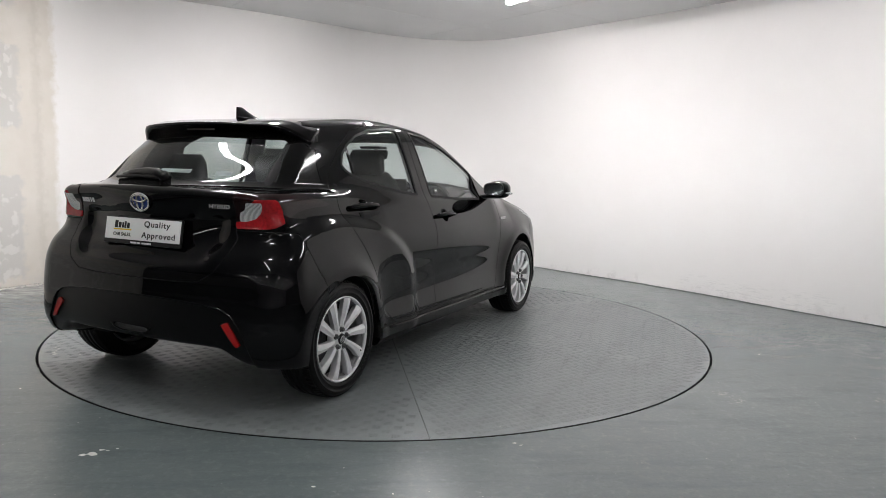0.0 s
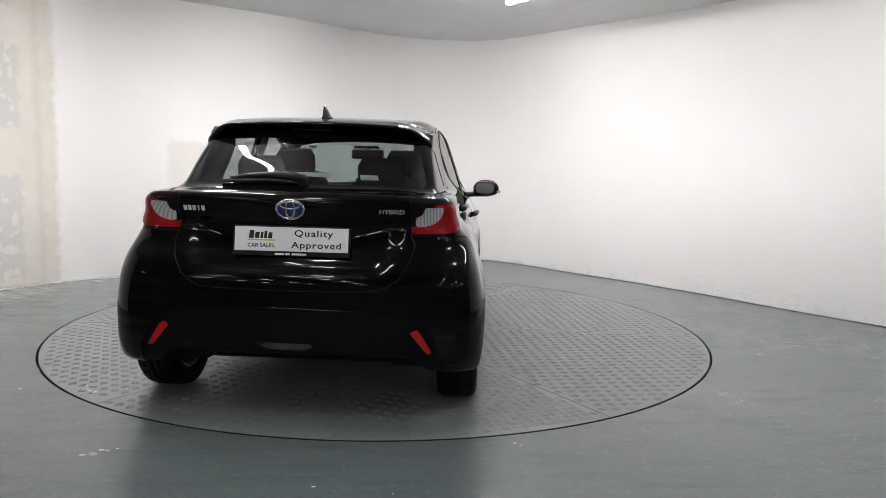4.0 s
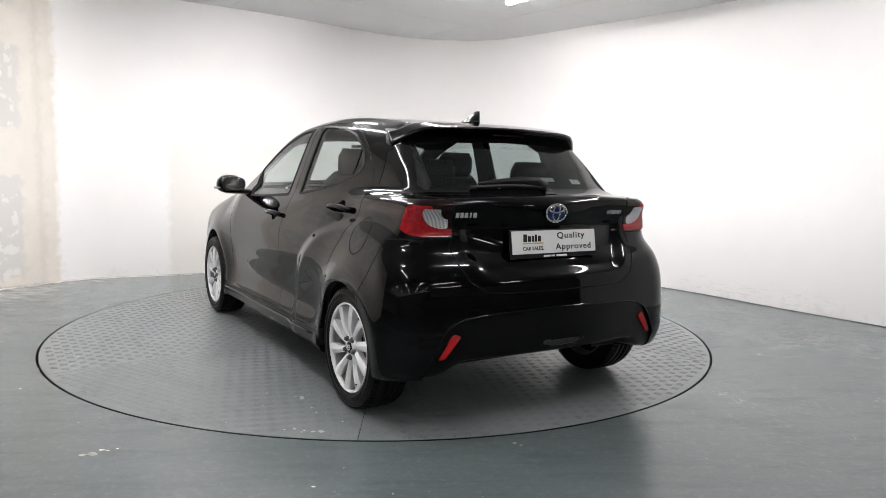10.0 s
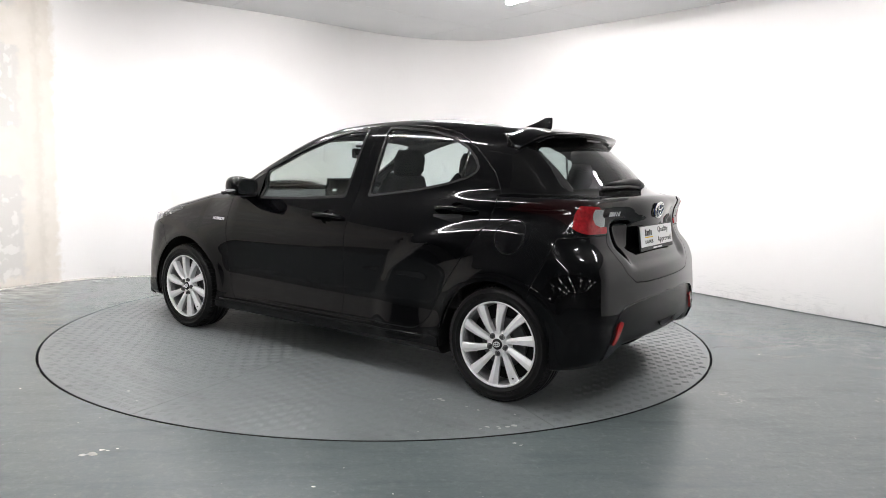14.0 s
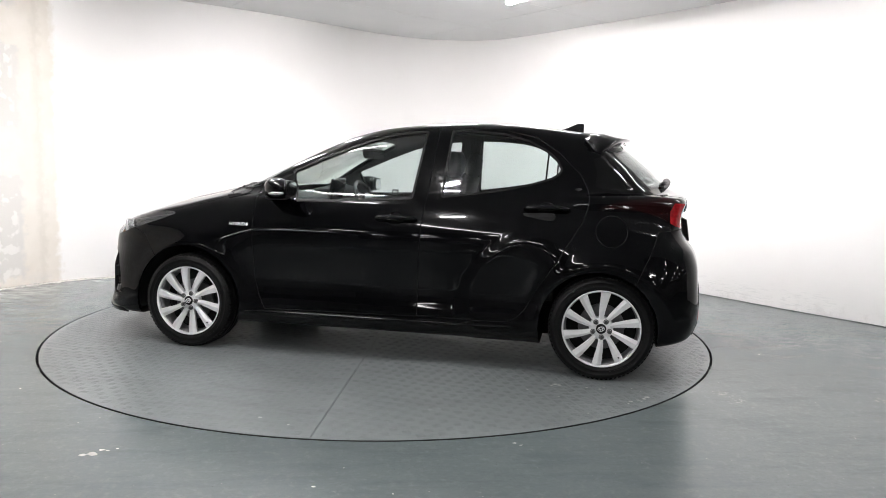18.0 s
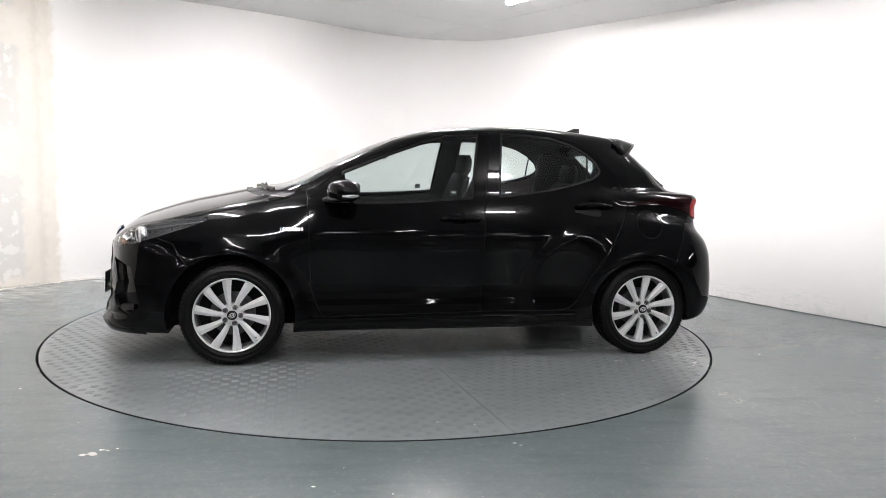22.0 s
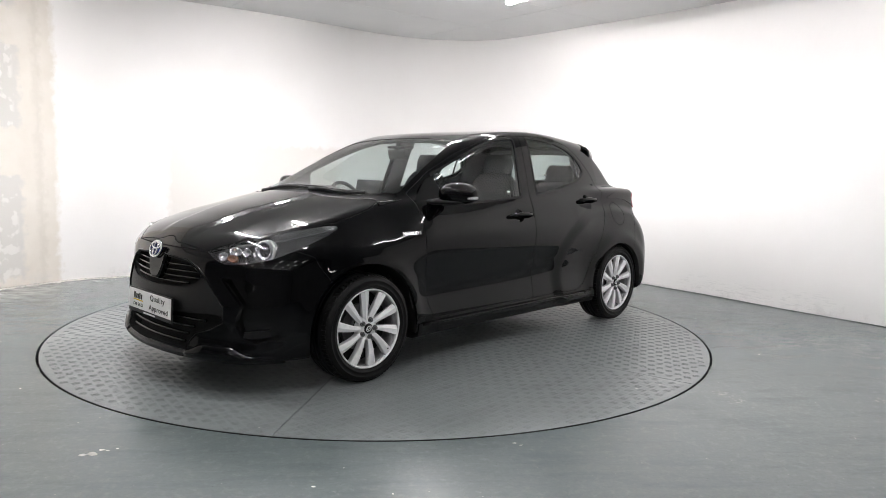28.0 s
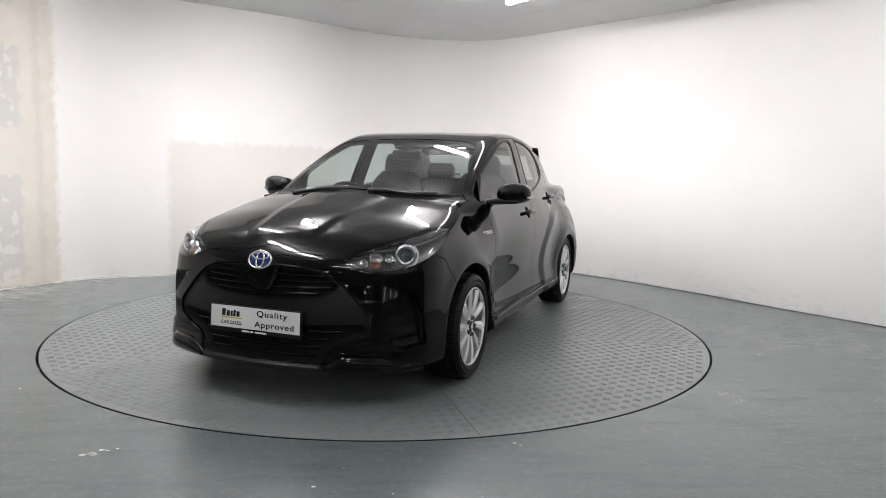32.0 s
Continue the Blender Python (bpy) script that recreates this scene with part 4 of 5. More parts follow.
def build_wheel(x, y, spin):
    th = new("wheel")
    th.parent = car
    th["label"] = "silver ten-spoke alloy wheel with black tyre"
    th.matrix_basis = pose(x, y, HUB_Z, 0, 0, 0 if y > 0 else 180) @ pose(0, 0, 0, 0, spin, 0)
    bm = bmesh.new()
    lathe(bm, [(0.214, -0.03), (0.218, -0.002), (0.222, 0.002), (0.236, 0.007), (0.2385, 0.0095), (0.2405, 0.0075), (0.262, 0.009), (0.2635, 0.011), (0.2655, 0.0085), (0.278, 0.006), (0.285, -0.003), (0.2895, -0.014), (0.2935, -0.036),
               (0.292, -0.040), (0.292, -0.046), (0.2992, -0.05), (0.2995, -0.078), (0.292, -0.08), (0.292, -0.088), (0.2997, -0.09), (0.2997, -0.112), (0.292, -0.114), (0.292, -0.122),
               (0.2992, -0.124), (0.2985, -0.15), (0.292, -0.153), (0.292, -0.159), (0.296, -0.163), (0.285, -0.182), (0.25, -0.19), (0.212, -0.185)], 96)
    tyre = part("tyre", bm, M["rubber"], th, smooth=True)
    bm = bmesh.new()
    for k in range(72):
        a = 5 * k
        for sgn, y0 in ((1, -0.012), (-1, -0.176)):
            q = [polar(0.2925, a - 1.5, y0 + sgn * 0.006), polar(0.2925, a + 1.5, y0 + sgn * 0.006), polar(0.2995, a + 1.3, y0 - sgn * 0.024), polar(0.2995, a - 1.7, y0 - sgn * 0.024)]
            w = [polar(0.281, a - 1.5, y0 + sgn * 0.009), polar(0.281, a + 1.5, y0 + sgn * 0.009), polar(0.286, a + 1.3, y0 - sgn * 0.024), polar(0.286, a - 1.7, y0 - sgn * 0.024)]
            loft(bm, [w, q])
    t2 = part("tread_pattern", bm, M["rubber"], tyre)
    tagged(t2, kind="stuff")
    bm = bmesh.new()
    lathe(bm, [(0.208, -0.020), (0.209, -0.004), (0.212, 0.002), (0.217, 0.004), (0.220, -0.001), (0.219, -0.02)], 96, closed=True)
    rim = part("rim", bm, M["alloy"], th, smooth=True)
    bm = bmesh.new()
    lathe(bm, [(0.196, -0.17), (0.199, -0.06), (0.207, -0.021), (0.214, -0.021), (0.213, -0.17)], 96, closed=True)
    part("barrel", bm, M["barrel"], rim, "dull grey inner barrel", smooth=True)
    for k in range(10):
        bm = bmesh.new()
        a = 36 * k
        tw = -7
        rings = []
        for f in (0.0, 0.25, 0.5, 0.75, 1.0):
            r = 0.052 + (0.2095 - 0.052) * f
            mid = a + tw * (1 - f) ** 1.3
            half = math.degrees((0.0125 + 0.0150 * f ** 1.05) / r)
            yy = -0.013 + 0.010 * f + 0.006 * math.sin(math.pi * f)
            rings.append([polar(r, mid - half, yy - 0.010), polar(r, mid - half * 0.15, yy + 0.002), polar(r, mid + half * 0.82, yy - 0.001), polar(r, mid + half, yy - 0.005),
                          polar(r, mid + half * 0.8, yy - 0.040), polar(r, mid - half * 0.55, yy - 0.040)])
        loft(bm, rings)
        part("spoke", bm, M["alloy"], th)
    bm = bmesh.new()
    lathe(bm, [(0.0005, -0.010), (0.030, -0.010), (0.033, -0.014), (0.060, -0.016), (0.066, -0.022), (0.068, -0.05)], 40)
    part("hub", bm, M["alloy"], th, smooth=True)
    # raised marks on the sidewall
    bm = bmesh.new()
    for a0 in (62, 242):
        for k, w in enumerate((2.0, 2.2, 2.4, 1.6, 2.0, 2.2)):
            a = a0 + 5.2 * k
            loft(bm, [[polar(r, a - w, y), polar(r, a + w, y), polar(r + 0.017, a + w * 0.9, y), polar(r + 0.017, a - w * 0.9, y)] for r, y in ((0.243, 0.006), (0.243, 0.0102))])
    tagged(part("sidewall_mark", bm, M["rubber"], tyre), kind="stuff")
    bm = bmesh.new()
    lathe(bm, [(0.0005, -0.004), (0.024, -0.005), (0.0285, -0.008), (0.0285, -0.012)], 32)
    cap = part("centre_cap", bm, M["plastic"], th, "black centre cap with a pale emblem", smooth=True)
    bm = bmesh.new()
    for rx, rz, oz in ((0.019, 0.013, 0.0), (0.008, 0.012, 0.0), (0.015, 0.006, 0.005)):
        tube(bm, [(rx * math.cos(2 * math.pi * k / 20), -0.0035, oz + rz * math.sin(2 * math.pi * k / 20)) for k in range(20)], 0.0016, 6, closed=True)
    part("emblem", bm, M["alloy"], cap)
    for k in range(5):
        c = polar(0.048, 72 * k + 63.5, 0)
        bm = bmesh.new()
        lathe(bm, [(0.0145, -0.030), (0.0145, -0.009), (0.0128, -0.007), (0.0108, -0.010)], 20, centre=c)
        lathe(bm, [(0.0108, -0.010), (0.0105, 0.0), (0.0082, 0.004), (0.0005, 0.005)], 6, centre=c)
        part("wheel_nut", bm, M["steel"], th)
    bm = bmesh.new()
    lathe(bm, [(0.066, -0.06), (0.07, -0.075), (0.128, -0.075), (0.130, -0.080), (0.128, -0.098), (0.07, -0.098)], 48)
    part("brake_disc", bm, M["steel"], th, smooth=False)
    bm = bmesh.new()
    lathe(bm, [(0.0005, -0.105), (0.203, -0.105)], 48)
    part("inner_shield", bm, M["liner"], th)
    bm = bmesh.new()
    tube(bm, [polar(0.196, 250, -0.02), polar(0.185, 250, 0.004)], 0.0045, 8)
    part("valve", bm, M["ink"], th)


for hx, hy, sp in ((1.28, 0.838, 25.5), (1.28, -0.838, 25), (-1.28, 0.842, 13), (-1.28, -0.842, 40)):
    build_wheel(hx, hy, sp)

for hx, hz, r in ARCHES:
    for s in (1, -1):
        bm = bmesh.new()
        rings = []
        for k in range(37):
            a = -10 + 200 * k / 36
            ca, sa = math.cos(radians(a)), math.sin(radians(a))
            px, pz = hx + r * ca, hz + r * sa
            edge, _ = on_side(hx + (r + 0.004) * ca, max(0.215, hz + (r + 0.004) * sa), s)
            e = abs(edge.y)
            rings.append([Vector((px, s * (e - 0.001), pz)), Vector((px, s * (e - 0.03), pz)), Vector((hx + (r + 0.02) * ca, s * (e - 0.05), hz + (r + 0.02) * sa)),
                          Vector((hx + (r + 0.02) * ca, s * 0.45, hz + (r + 0.02) * sa))])
        vs = [[bm.verts.new(q) for q in ring] for ring in rings]
        for a, b in zip(vs[:-1], vs[1:]):
            for k in range(3):
                bm.faces.new((a[k], a[k + 1], b[k + 1], b[k]))
        part("arch_liner", bm, M["liner"], car, smooth=True)
        bm = bmesh.new()
        bm.faces.new([bm.verts.new((hx + (r + 0.02) * math.cos(radians(a)), s * 0.45, hz + (r + 0.02) * math.sin(radians(a)))) for a in range(-10, 191, 8)])
        part("arch_back", bm, M["liner"], car)


# ---- fittings on the skin ----
def frame_on(p, n, up=(0, 0, 1)):
    """A pose at p that looks out along n, its y upward."""
    n = Vector(n).normalized()
    r = Vector(up).cross(n).normalized()
    u = n.cross(r)
    return Matrix(((r.x, u.x, n.x, p.x), (r.y, u.y, n.y, p.y), (r.z, u.z, n.z, p.z), (0, 0, 0, 1)))


def lettering(text, size, mat, parent, m, name="lettering", depth=0.0015, shear=0.0, spacing=1.0, width=None, bold=0.0):
    """Writing as a mesh, its middle at m."""
    cu = bpy.data.curves.new("text", "FONT")
    cu.body, cu.size, cu.extrude, cu.shear, cu.space_character = text, size, depth, shear, spacing
    cu.align_x, cu.align_y, cu.offset = "CENTER", "CENTER", bold
    tmp = bpy.data.objects.new("text", cu)
    scene.collection.objects.link(tmp)
    bpy.context.view_layer.update()
    me = bpy.data.meshes.new_from_object(tmp.evaluated_get(bpy.context.evaluated_depsgraph_get()))
    bpy.data.objects.remove(tmp)
    if width:
        xs = [v.co.x for v in me.vertices]
        k = width / (max(xs) - min(xs))
        for v in me.vertices:
            v.co.x *= k
    me.materials.clear()
    me.materials.append(mat)
    ob = new(name, me)
    ob.parent = parent
    ob.matrix_basis = m
    return ob


def flat_box(name, w, h, d, mat, parent, m, bevel=0.0, label=""):
    bm = bmesh.new()
    box(bm, (-w / 2, -h / 2, 0), (w / 2, h / 2, d), bevel)
    ob = part(name, bm, mat, parent, label)
    ob.matrix_basis = m
    return ob


def number_board(m, parent):
    """A dealer's board in a black holder."""
    hold = flat_box("plate_holder", 0.535, 0.135, 0.010, M["plastic"], parent, m, 0.004, "black plate holder with a white dealer board")
    flat_box("board", 0.516, 0.108, 0.003, M["white"], hold, pose(0, 0.008, 0.010), 0.001, "white printed board")
    for x, w, y, h in ((-0.181, 0.021, 0.028, 0.036), (-0.155, 0.019, 0.024, 0.027), (-0.134, 0.012, 0.024, 0.027), (-0.117, 0.013, 0.027, 0.033), (-0.096, 0.018, 0.024, 0.027)):
        flat_box("brand_bar", w, h, 0.001, M["ink"], hold, pose(x, y, 0.0132, 0, 0, -4))
    flat_box("yellow_bar", 0.125, 0.006, 0.001, M["yellow"], hold, pose(-0.135, 0.003, 0.0132))
    lettering("CAR SALES.", 0.024, M["ink"], hold, pose(-0.135, -0.022, 0.0135), depth=0.0005, width=0.125, bold=0.0004)
    lettering("Quality", 0.040, M["ink"], hold, pose(0.10, 0.035, 0.0135), depth=0.0005, spacing=1.15, width=0.175, bold=0.0006)
    lettering("Approved", 0.040, M["ink"], hold, pose(0.115, -0.018, 0.0135), depth=0.0005, spacing=1.15, width=0.225, bold=0.0006)
    for x, w in ((-0.052, 0.042), (-0.016, 0.020), (0.037, 0.066)):
        flat_box("web_bar", w, 0.0085, 0.001, M["white"], hold, pose(x, -0.0585, 0.0102))
    return hold


def emblem(m, parent, size=0.062):
    """An oval chrome badge on blue enamel."""
    bm = bmesh.new()
    lathe(bm, [(0.0005, 0.006), (size * 0.7, 0.005), (size * 0.92, 0.002), (size * 0.95, 0.0)], 40, "z")
    bmesh.ops.scale(bm, vec=(1, 0.68, 1), verts=bm.verts)
    th = part("badge", bm, M["blue"], parent, "blue enamel badge with chrome ovals", smooth=True)
    th.matrix_basis = m
    for rx, ry, oy in ((size, size * 0.68, 0.0), (size * 0.33, size * 0.62, 0.0), (size * 0.72, size * 0.26, size * 0.30)):
        bm = bmesh.new()
        tube(bm, [(rx * math.cos(2 * math.pi * k / 40), oy + ry * math.sin(2 * math.pi * k / 40), 0.008) for k in range(40)], size * 0.085, 8, closed=True)
        part("oval_ring", bm, M["chrome"], th, smooth=True)
    return th


# bright lip along the bumper trim and under the tow cover
for s in (1, -1):
    bm = bmesh.new()
    tube(bm, [on_side(0.88 - 1.70 * k / 30, 0.262 + 0.010 * k / 30, s)[0] + Vector((0, s * (0.010 + 0.012 * math.sin(math.pi * k / 30) ** 0.3), 0)) for k in range(31)], 0.011, 8, flat=0.8)
    part("sill_edge", bm, M["paint"], car, "glossy black raised sill edge", smooth=True)
bm = bmesh.new()
lip = [(y, z) for y, z in TRIM_REAR[:-2]]
tube(bm, [on_rear(y, z)[0] + Vector((-0.001, 0, 0)) for y, z in [(-a, b) for a, b in lip[:0:-1]] + lip], 0.0045, 6)
part("trim_lip", bm, M["paint"], rear_bumper, "glossy black lip of the bumper trim", smooth=True)
bm = bmesh.new()
tube(bm, [on_rear(y, z)[0] for y, z in ((-0.138, 0.378), (-0.115, 0.359), (-0.085, 0.348), (0.0, 0.349), (0.065, 0.350), (0.108, 0.361), (0.134, 0.380))], 0.004, 6)
part("tow_cover_edge", bm, M["satin_black"], rear_bumper, smooth=True)

# dealer boards
q, nrm = on_rear(0.0, 0.828)
number_board(frame_on(Vector((q.x - 0.004, -0.004, 0.826)), (-1, 0, 0.16)), gate)
q, nrm = on_front(0.0, 0.41)
number_board(frame_on(Vector((2.098, -0.016, 0.403)), (1, 0, 0.05)), front_bumper)
q, nrm = on_rear(0.0, 0.972)
emblem(frame_on(q, nrm), gate)
q, nrm = on_front(0.0, 0.700)
emblem(frame_on(q + Vector((0.012, -0.008, 0)), (1, 0, 0.35)), front_bumper, 0.064)
# badges: the word, and plain bars for the model's name
q, nrm = on_rear(-0.446, 0.966)
lettering("HYBRID", 0.03, M["badge_silver"], gate, frame_on(q, nrm), "badge_lettering", 0.002, 0.15, width=0.115)
for k in range(5):
    q, nrm = on_rear(0.51 - 0.022 * k, 0.963)
    flat_box("badge_bar", 0.017 if k != 3 else 0.008, 0.024, 0.003, M["badge_silver"], gate, frame_on(q, nrm), 0.001)
for s in (1, -1):
    q, nrm = on_side(0.955, 0.795, s)
    lettering("HYBRID", 0.028, M["badge_silver"], car, frame_on(q, nrm), "badge_lettering", 0.002, 0.15, width=0.116, bold=0.0006)
    q, nrm = on_side(0.885, 0.797, s)
    flat_box("badge_bar", 0.012, 0.020, 0.003, M["badge_silver"], car, frame_on(q, nrm), 0.002)


def door_handle(x0, x1, z, s):
    pts, rs = [], []
    for k in range(13):
        f = k / 12
        q, nrm = on_side(x0 + (x1 - x0) * f, z + 0.004 * math.sin(math.pi * f), s)
        pts.append(q + nrm * (0.004 + 0.030 * math.sin(math.pi * min(1, max(0, f * 1.05 - 0.02))) ** 0.45))
        rs.append(0.0155 if 0.08 < f < 0.92 else 0.009)
    bm = bmesh.new()
    tube(bm, pts, rs, 10, flat=0.9)
    part("door_handle", bm, M["paint"], car, "glossy black pull handle", smooth=True)


for s in (1, -1):
    door_handle(0.062, -0.19, 0.862, s)
    door_handle(-0.82, -1.078, 0.947, s)


def door_mirror(s):
    def at(x, y, z):
        return Vector((x, s * y, z))
    bm = bmesh.new()
    rings = []
    for f, cx, cz, hx, hz in ((0.0, 0.672, 1.012, 0.045, 0.030), (0.12, 0.668, 1.018, 0.072, 0.052), (0.3, 0.660, 1.024, 0.082, 0.062), (0.55, 0.648, 1.026, 0.080, 0.064),
                              (0.8, 0.630, 1.024, 0.068, 0.056), (0.94, 0.615, 1.021, 0.046, 0.038), (1.0, 0.605, 1.020, 0.018, 0.016)):
        rings.append(oval(at(cx, 0.785 + 0.195 * f, cz), (hx, 0, 0), (0, 0, hz), 2.6, 24))
    loft(bm, rings)
    th = part("door_mirror", bm, M["paint"], car, "glossy black door mirror with indicator strip", smooth=True)
    bm = bmesh.new()
    loft(bm, [oval(at(0.70, 0.715, 0.965), (0.075, 0, 0), (0, 0, 0.018), 2.5, 16), oval(at(0.69, 0.80, 0.975), (0.055, 0, 0), (0, 0, 0.022), 2.5, 16),
              oval(at(0.665, 0.90, 0.972), (0.055, 0, 0), (0, 0, 0.014), 2.5, 16), oval(at(0.635, 0.945, 0.982), (0.03, 0, 0), (0, 0, 0.010), 2.5, 16)])
    part("mirror_foot", bm, M["plastic"], th, smooth=True)
    bm = bmesh.new()
    loft(bm, [oval(at(0.587, 0.873, 1.026), (0, 0.080, 0), (0, 0, 0.050), 3, 24), oval(at(0.560, 0.873, 1.026), (0, 0.078, 0), (0, 0, 0.048), 3, 24)])
    part("mirror_bezel", bm, M["plastic"], th, smooth=False)
    bm = bmesh.new()
    bm.faces.new([bm.verts.new(q) for q in oval(at(0.5585, 0.873, 1.026), (0, 0.070, 0), (0, 0, 0.041), 3, 24)])
    part("mirror_glass", bm, M["chrome"], th, "silvered mirror glass")
    bm = bmesh.new()
    tube(bm, [at(0.66, 0.968, 0.998), at(0.635, 0.982, 0.999), at(0.60, 0.984, 1.0), at(0.57, 0.968, 1.002)], [0.006, 0.011, 0.012, 0.006], 8, flat=0.8)
    part("indicator", bm, M["lens_clear"], th, "clear indicator strip", smooth=True)
    bm = bmesh.new()
    tri = [(0.855, 0.972), (0.60, 0.952), (0.632, 1.118), (0.70, 1.10)]
    vs = []
    for a, b in tri:
        q, nrm = on_side(a, b, s)
        vs.append(bm.verts.new(q + nrm * 0.004))
    bm.faces.new(vs)
    part("mirror_sail", bm, M["gloss_black"], th)


for s in (1, -1):
    door_mirror(s)


def spoiler():
    bm = bmesh.new()
    rings = []
    ys = [-0.588, -0.583, -0.57, -0.545, -0.51, -0.47, -0.42, -0.36, -0.24, -0.12, 0.0, 0.12, 0.24, 0.36, 0.42, 0.47, 0.51, 0.545, 0.57, 0.583, 0.588]
    for y in ys:
        a = abs(y)
        end = max(0.0, (a - 0.42) / 0.168)
        tip = -1.425 + 0.36 * a * a + 0.065 * min(1.0, end) ** 2
        zt = 1.378 - 0.05 * a * a - 0.070 * min(1.0, end) ** 2.2
        root = -1.14
        zr, _ = on_top(root, min(a, 0.53))
        drop = 0.020 + 0.034 * min(1.0, end)
        rings.append([(root, y, zr.z + 0.002 - 0.012 * end), (0.5 * (root + tip), y, 0.5 * (zr.z + zt) + 0.012 - 0.010 * end), (tip + 0.03, y, zt + 0.006), (tip, y, zt),
                      (tip + 0.003, y, zt - 0.012), (tip + 0.03, y, zt - drop - 0.004), (tip + 0.085, y, zt - drop - 0.022), (root - 0.02, y, zr.z - 0.05)])
    loft(bm, rings)
    th = part("spoiler", bm, M["paint"], car, "glossy black roof spoiler", smooth=True)
    bm = bmesh.new()
    box(bm, (-1.392, -0.10, 1.338), (-1.385, 0.10, 1.350), 0.002)
    part("brake_lamp", bm, M["lens_dark"], th, "dark high-level brake lamp")


spoiler()


def roof_aerial():
    bm = bmesh.new()
    loft(bm, [oval((-1.02, 0, 1.415), (0.105, 0, 0), (0, 0.032, 0), 2, 20), oval((-1.035, 0, 1.432), (0.088, 0, 0), (0, 0.022, 0), 2, 20),
              oval((-1.072, 0, 1.458), (0.052, 0, 0), (0, 0.012, 0), 2, 20), oval((-1.10, 0, 1.484), (0.022, 0, 0), (0, 0.006, 0), 2, 20)])
    part("roof_aerial", bm, M["paint"], car, "black shark-fin aerial", smooth=True)


roof_aerial()


def wipers():
    def ws(x, y, h):
        q, nrm = on_top(x, y)
        return q + nrm * h
    for pivot, tip, blade in (((1.17, -0.40), (1.14, 0.10), 0.60), ((1.17, 0.12), (1.09, 0.44), 0.40)):
        th_pts = [ws(pivot[0] + (tip[0] - pivot[0]) * f, pivot[1] + (tip[1] - pivot[1]) * f, 0.004 + 0.006 * math.sin(math.pi * f)) for f in (0, 0.2, 0.4, 0.6, 0.8, 1.0)]
        bm = bmesh.new()
        tube(bm, th_pts, [0.013, 0.010, 0.008, 0.007, 0.006, 0.005], 8)
        arm = part("wiper", bm, M["plastic"], car, "black windscreen wiper", smooth=True)
        bm = bmesh.new()
        d = Vector((tip[0] - pivot[0], tip[1] - pivot[1])).normalized()
        pts = []
        for k in range(9):
            f = (k / 8 - 0.80) * blade
            pts.append(ws(tip[0] + d.x * f - 0.02, tip[1] + d.y * f, 0.007))
        tube(bm, pts, 0.0075, 6, flat=1.4)
        part("blade", bm, M["ink"], arm)
    # back window
    def bw(y, z, h):
        q, nrm = on_rear(y, z)
        return q + nrm * h
    bm = bmesh.new()
    tube(bm, [bw(-0.03, 1.086, 0.016), bw(0.02, 1.096, 0.024), bw(0.10, 1.102, 0.022), bw(0.24, 1.098, 0.018), bw(0.33, 1.092, 0.014)], [0.020, 0.024, 0.022, 0.014, 0.006], 10)
    arm = part("rear_wiper", bm, M["plastic"], car, "black rear wiper", smooth=True)
    bm = bmesh.new()
    tube(bm, [bw(0.0 + 0.375 * k / 8, 1.088 - 0.006 * abs(k - 3) / 3, 0.010) for k in range(9)], 0.009, 6)
    part("blade", bm, M["ink"], arm)
    bm = bmesh.new()
    lathe(bm, [(0.0005, 0.03), (0.02, 0.028), (0.026, 0.02), (0.028, 0.0)], 20, "z")
    piv = part("wiper_pivot", bm, M["plastic"], arm, smooth=True)
    q, nrm = on_rear(-0.02, 1.092)
    piv.matrix_basis = frame_on(q, nrm)


wipers()


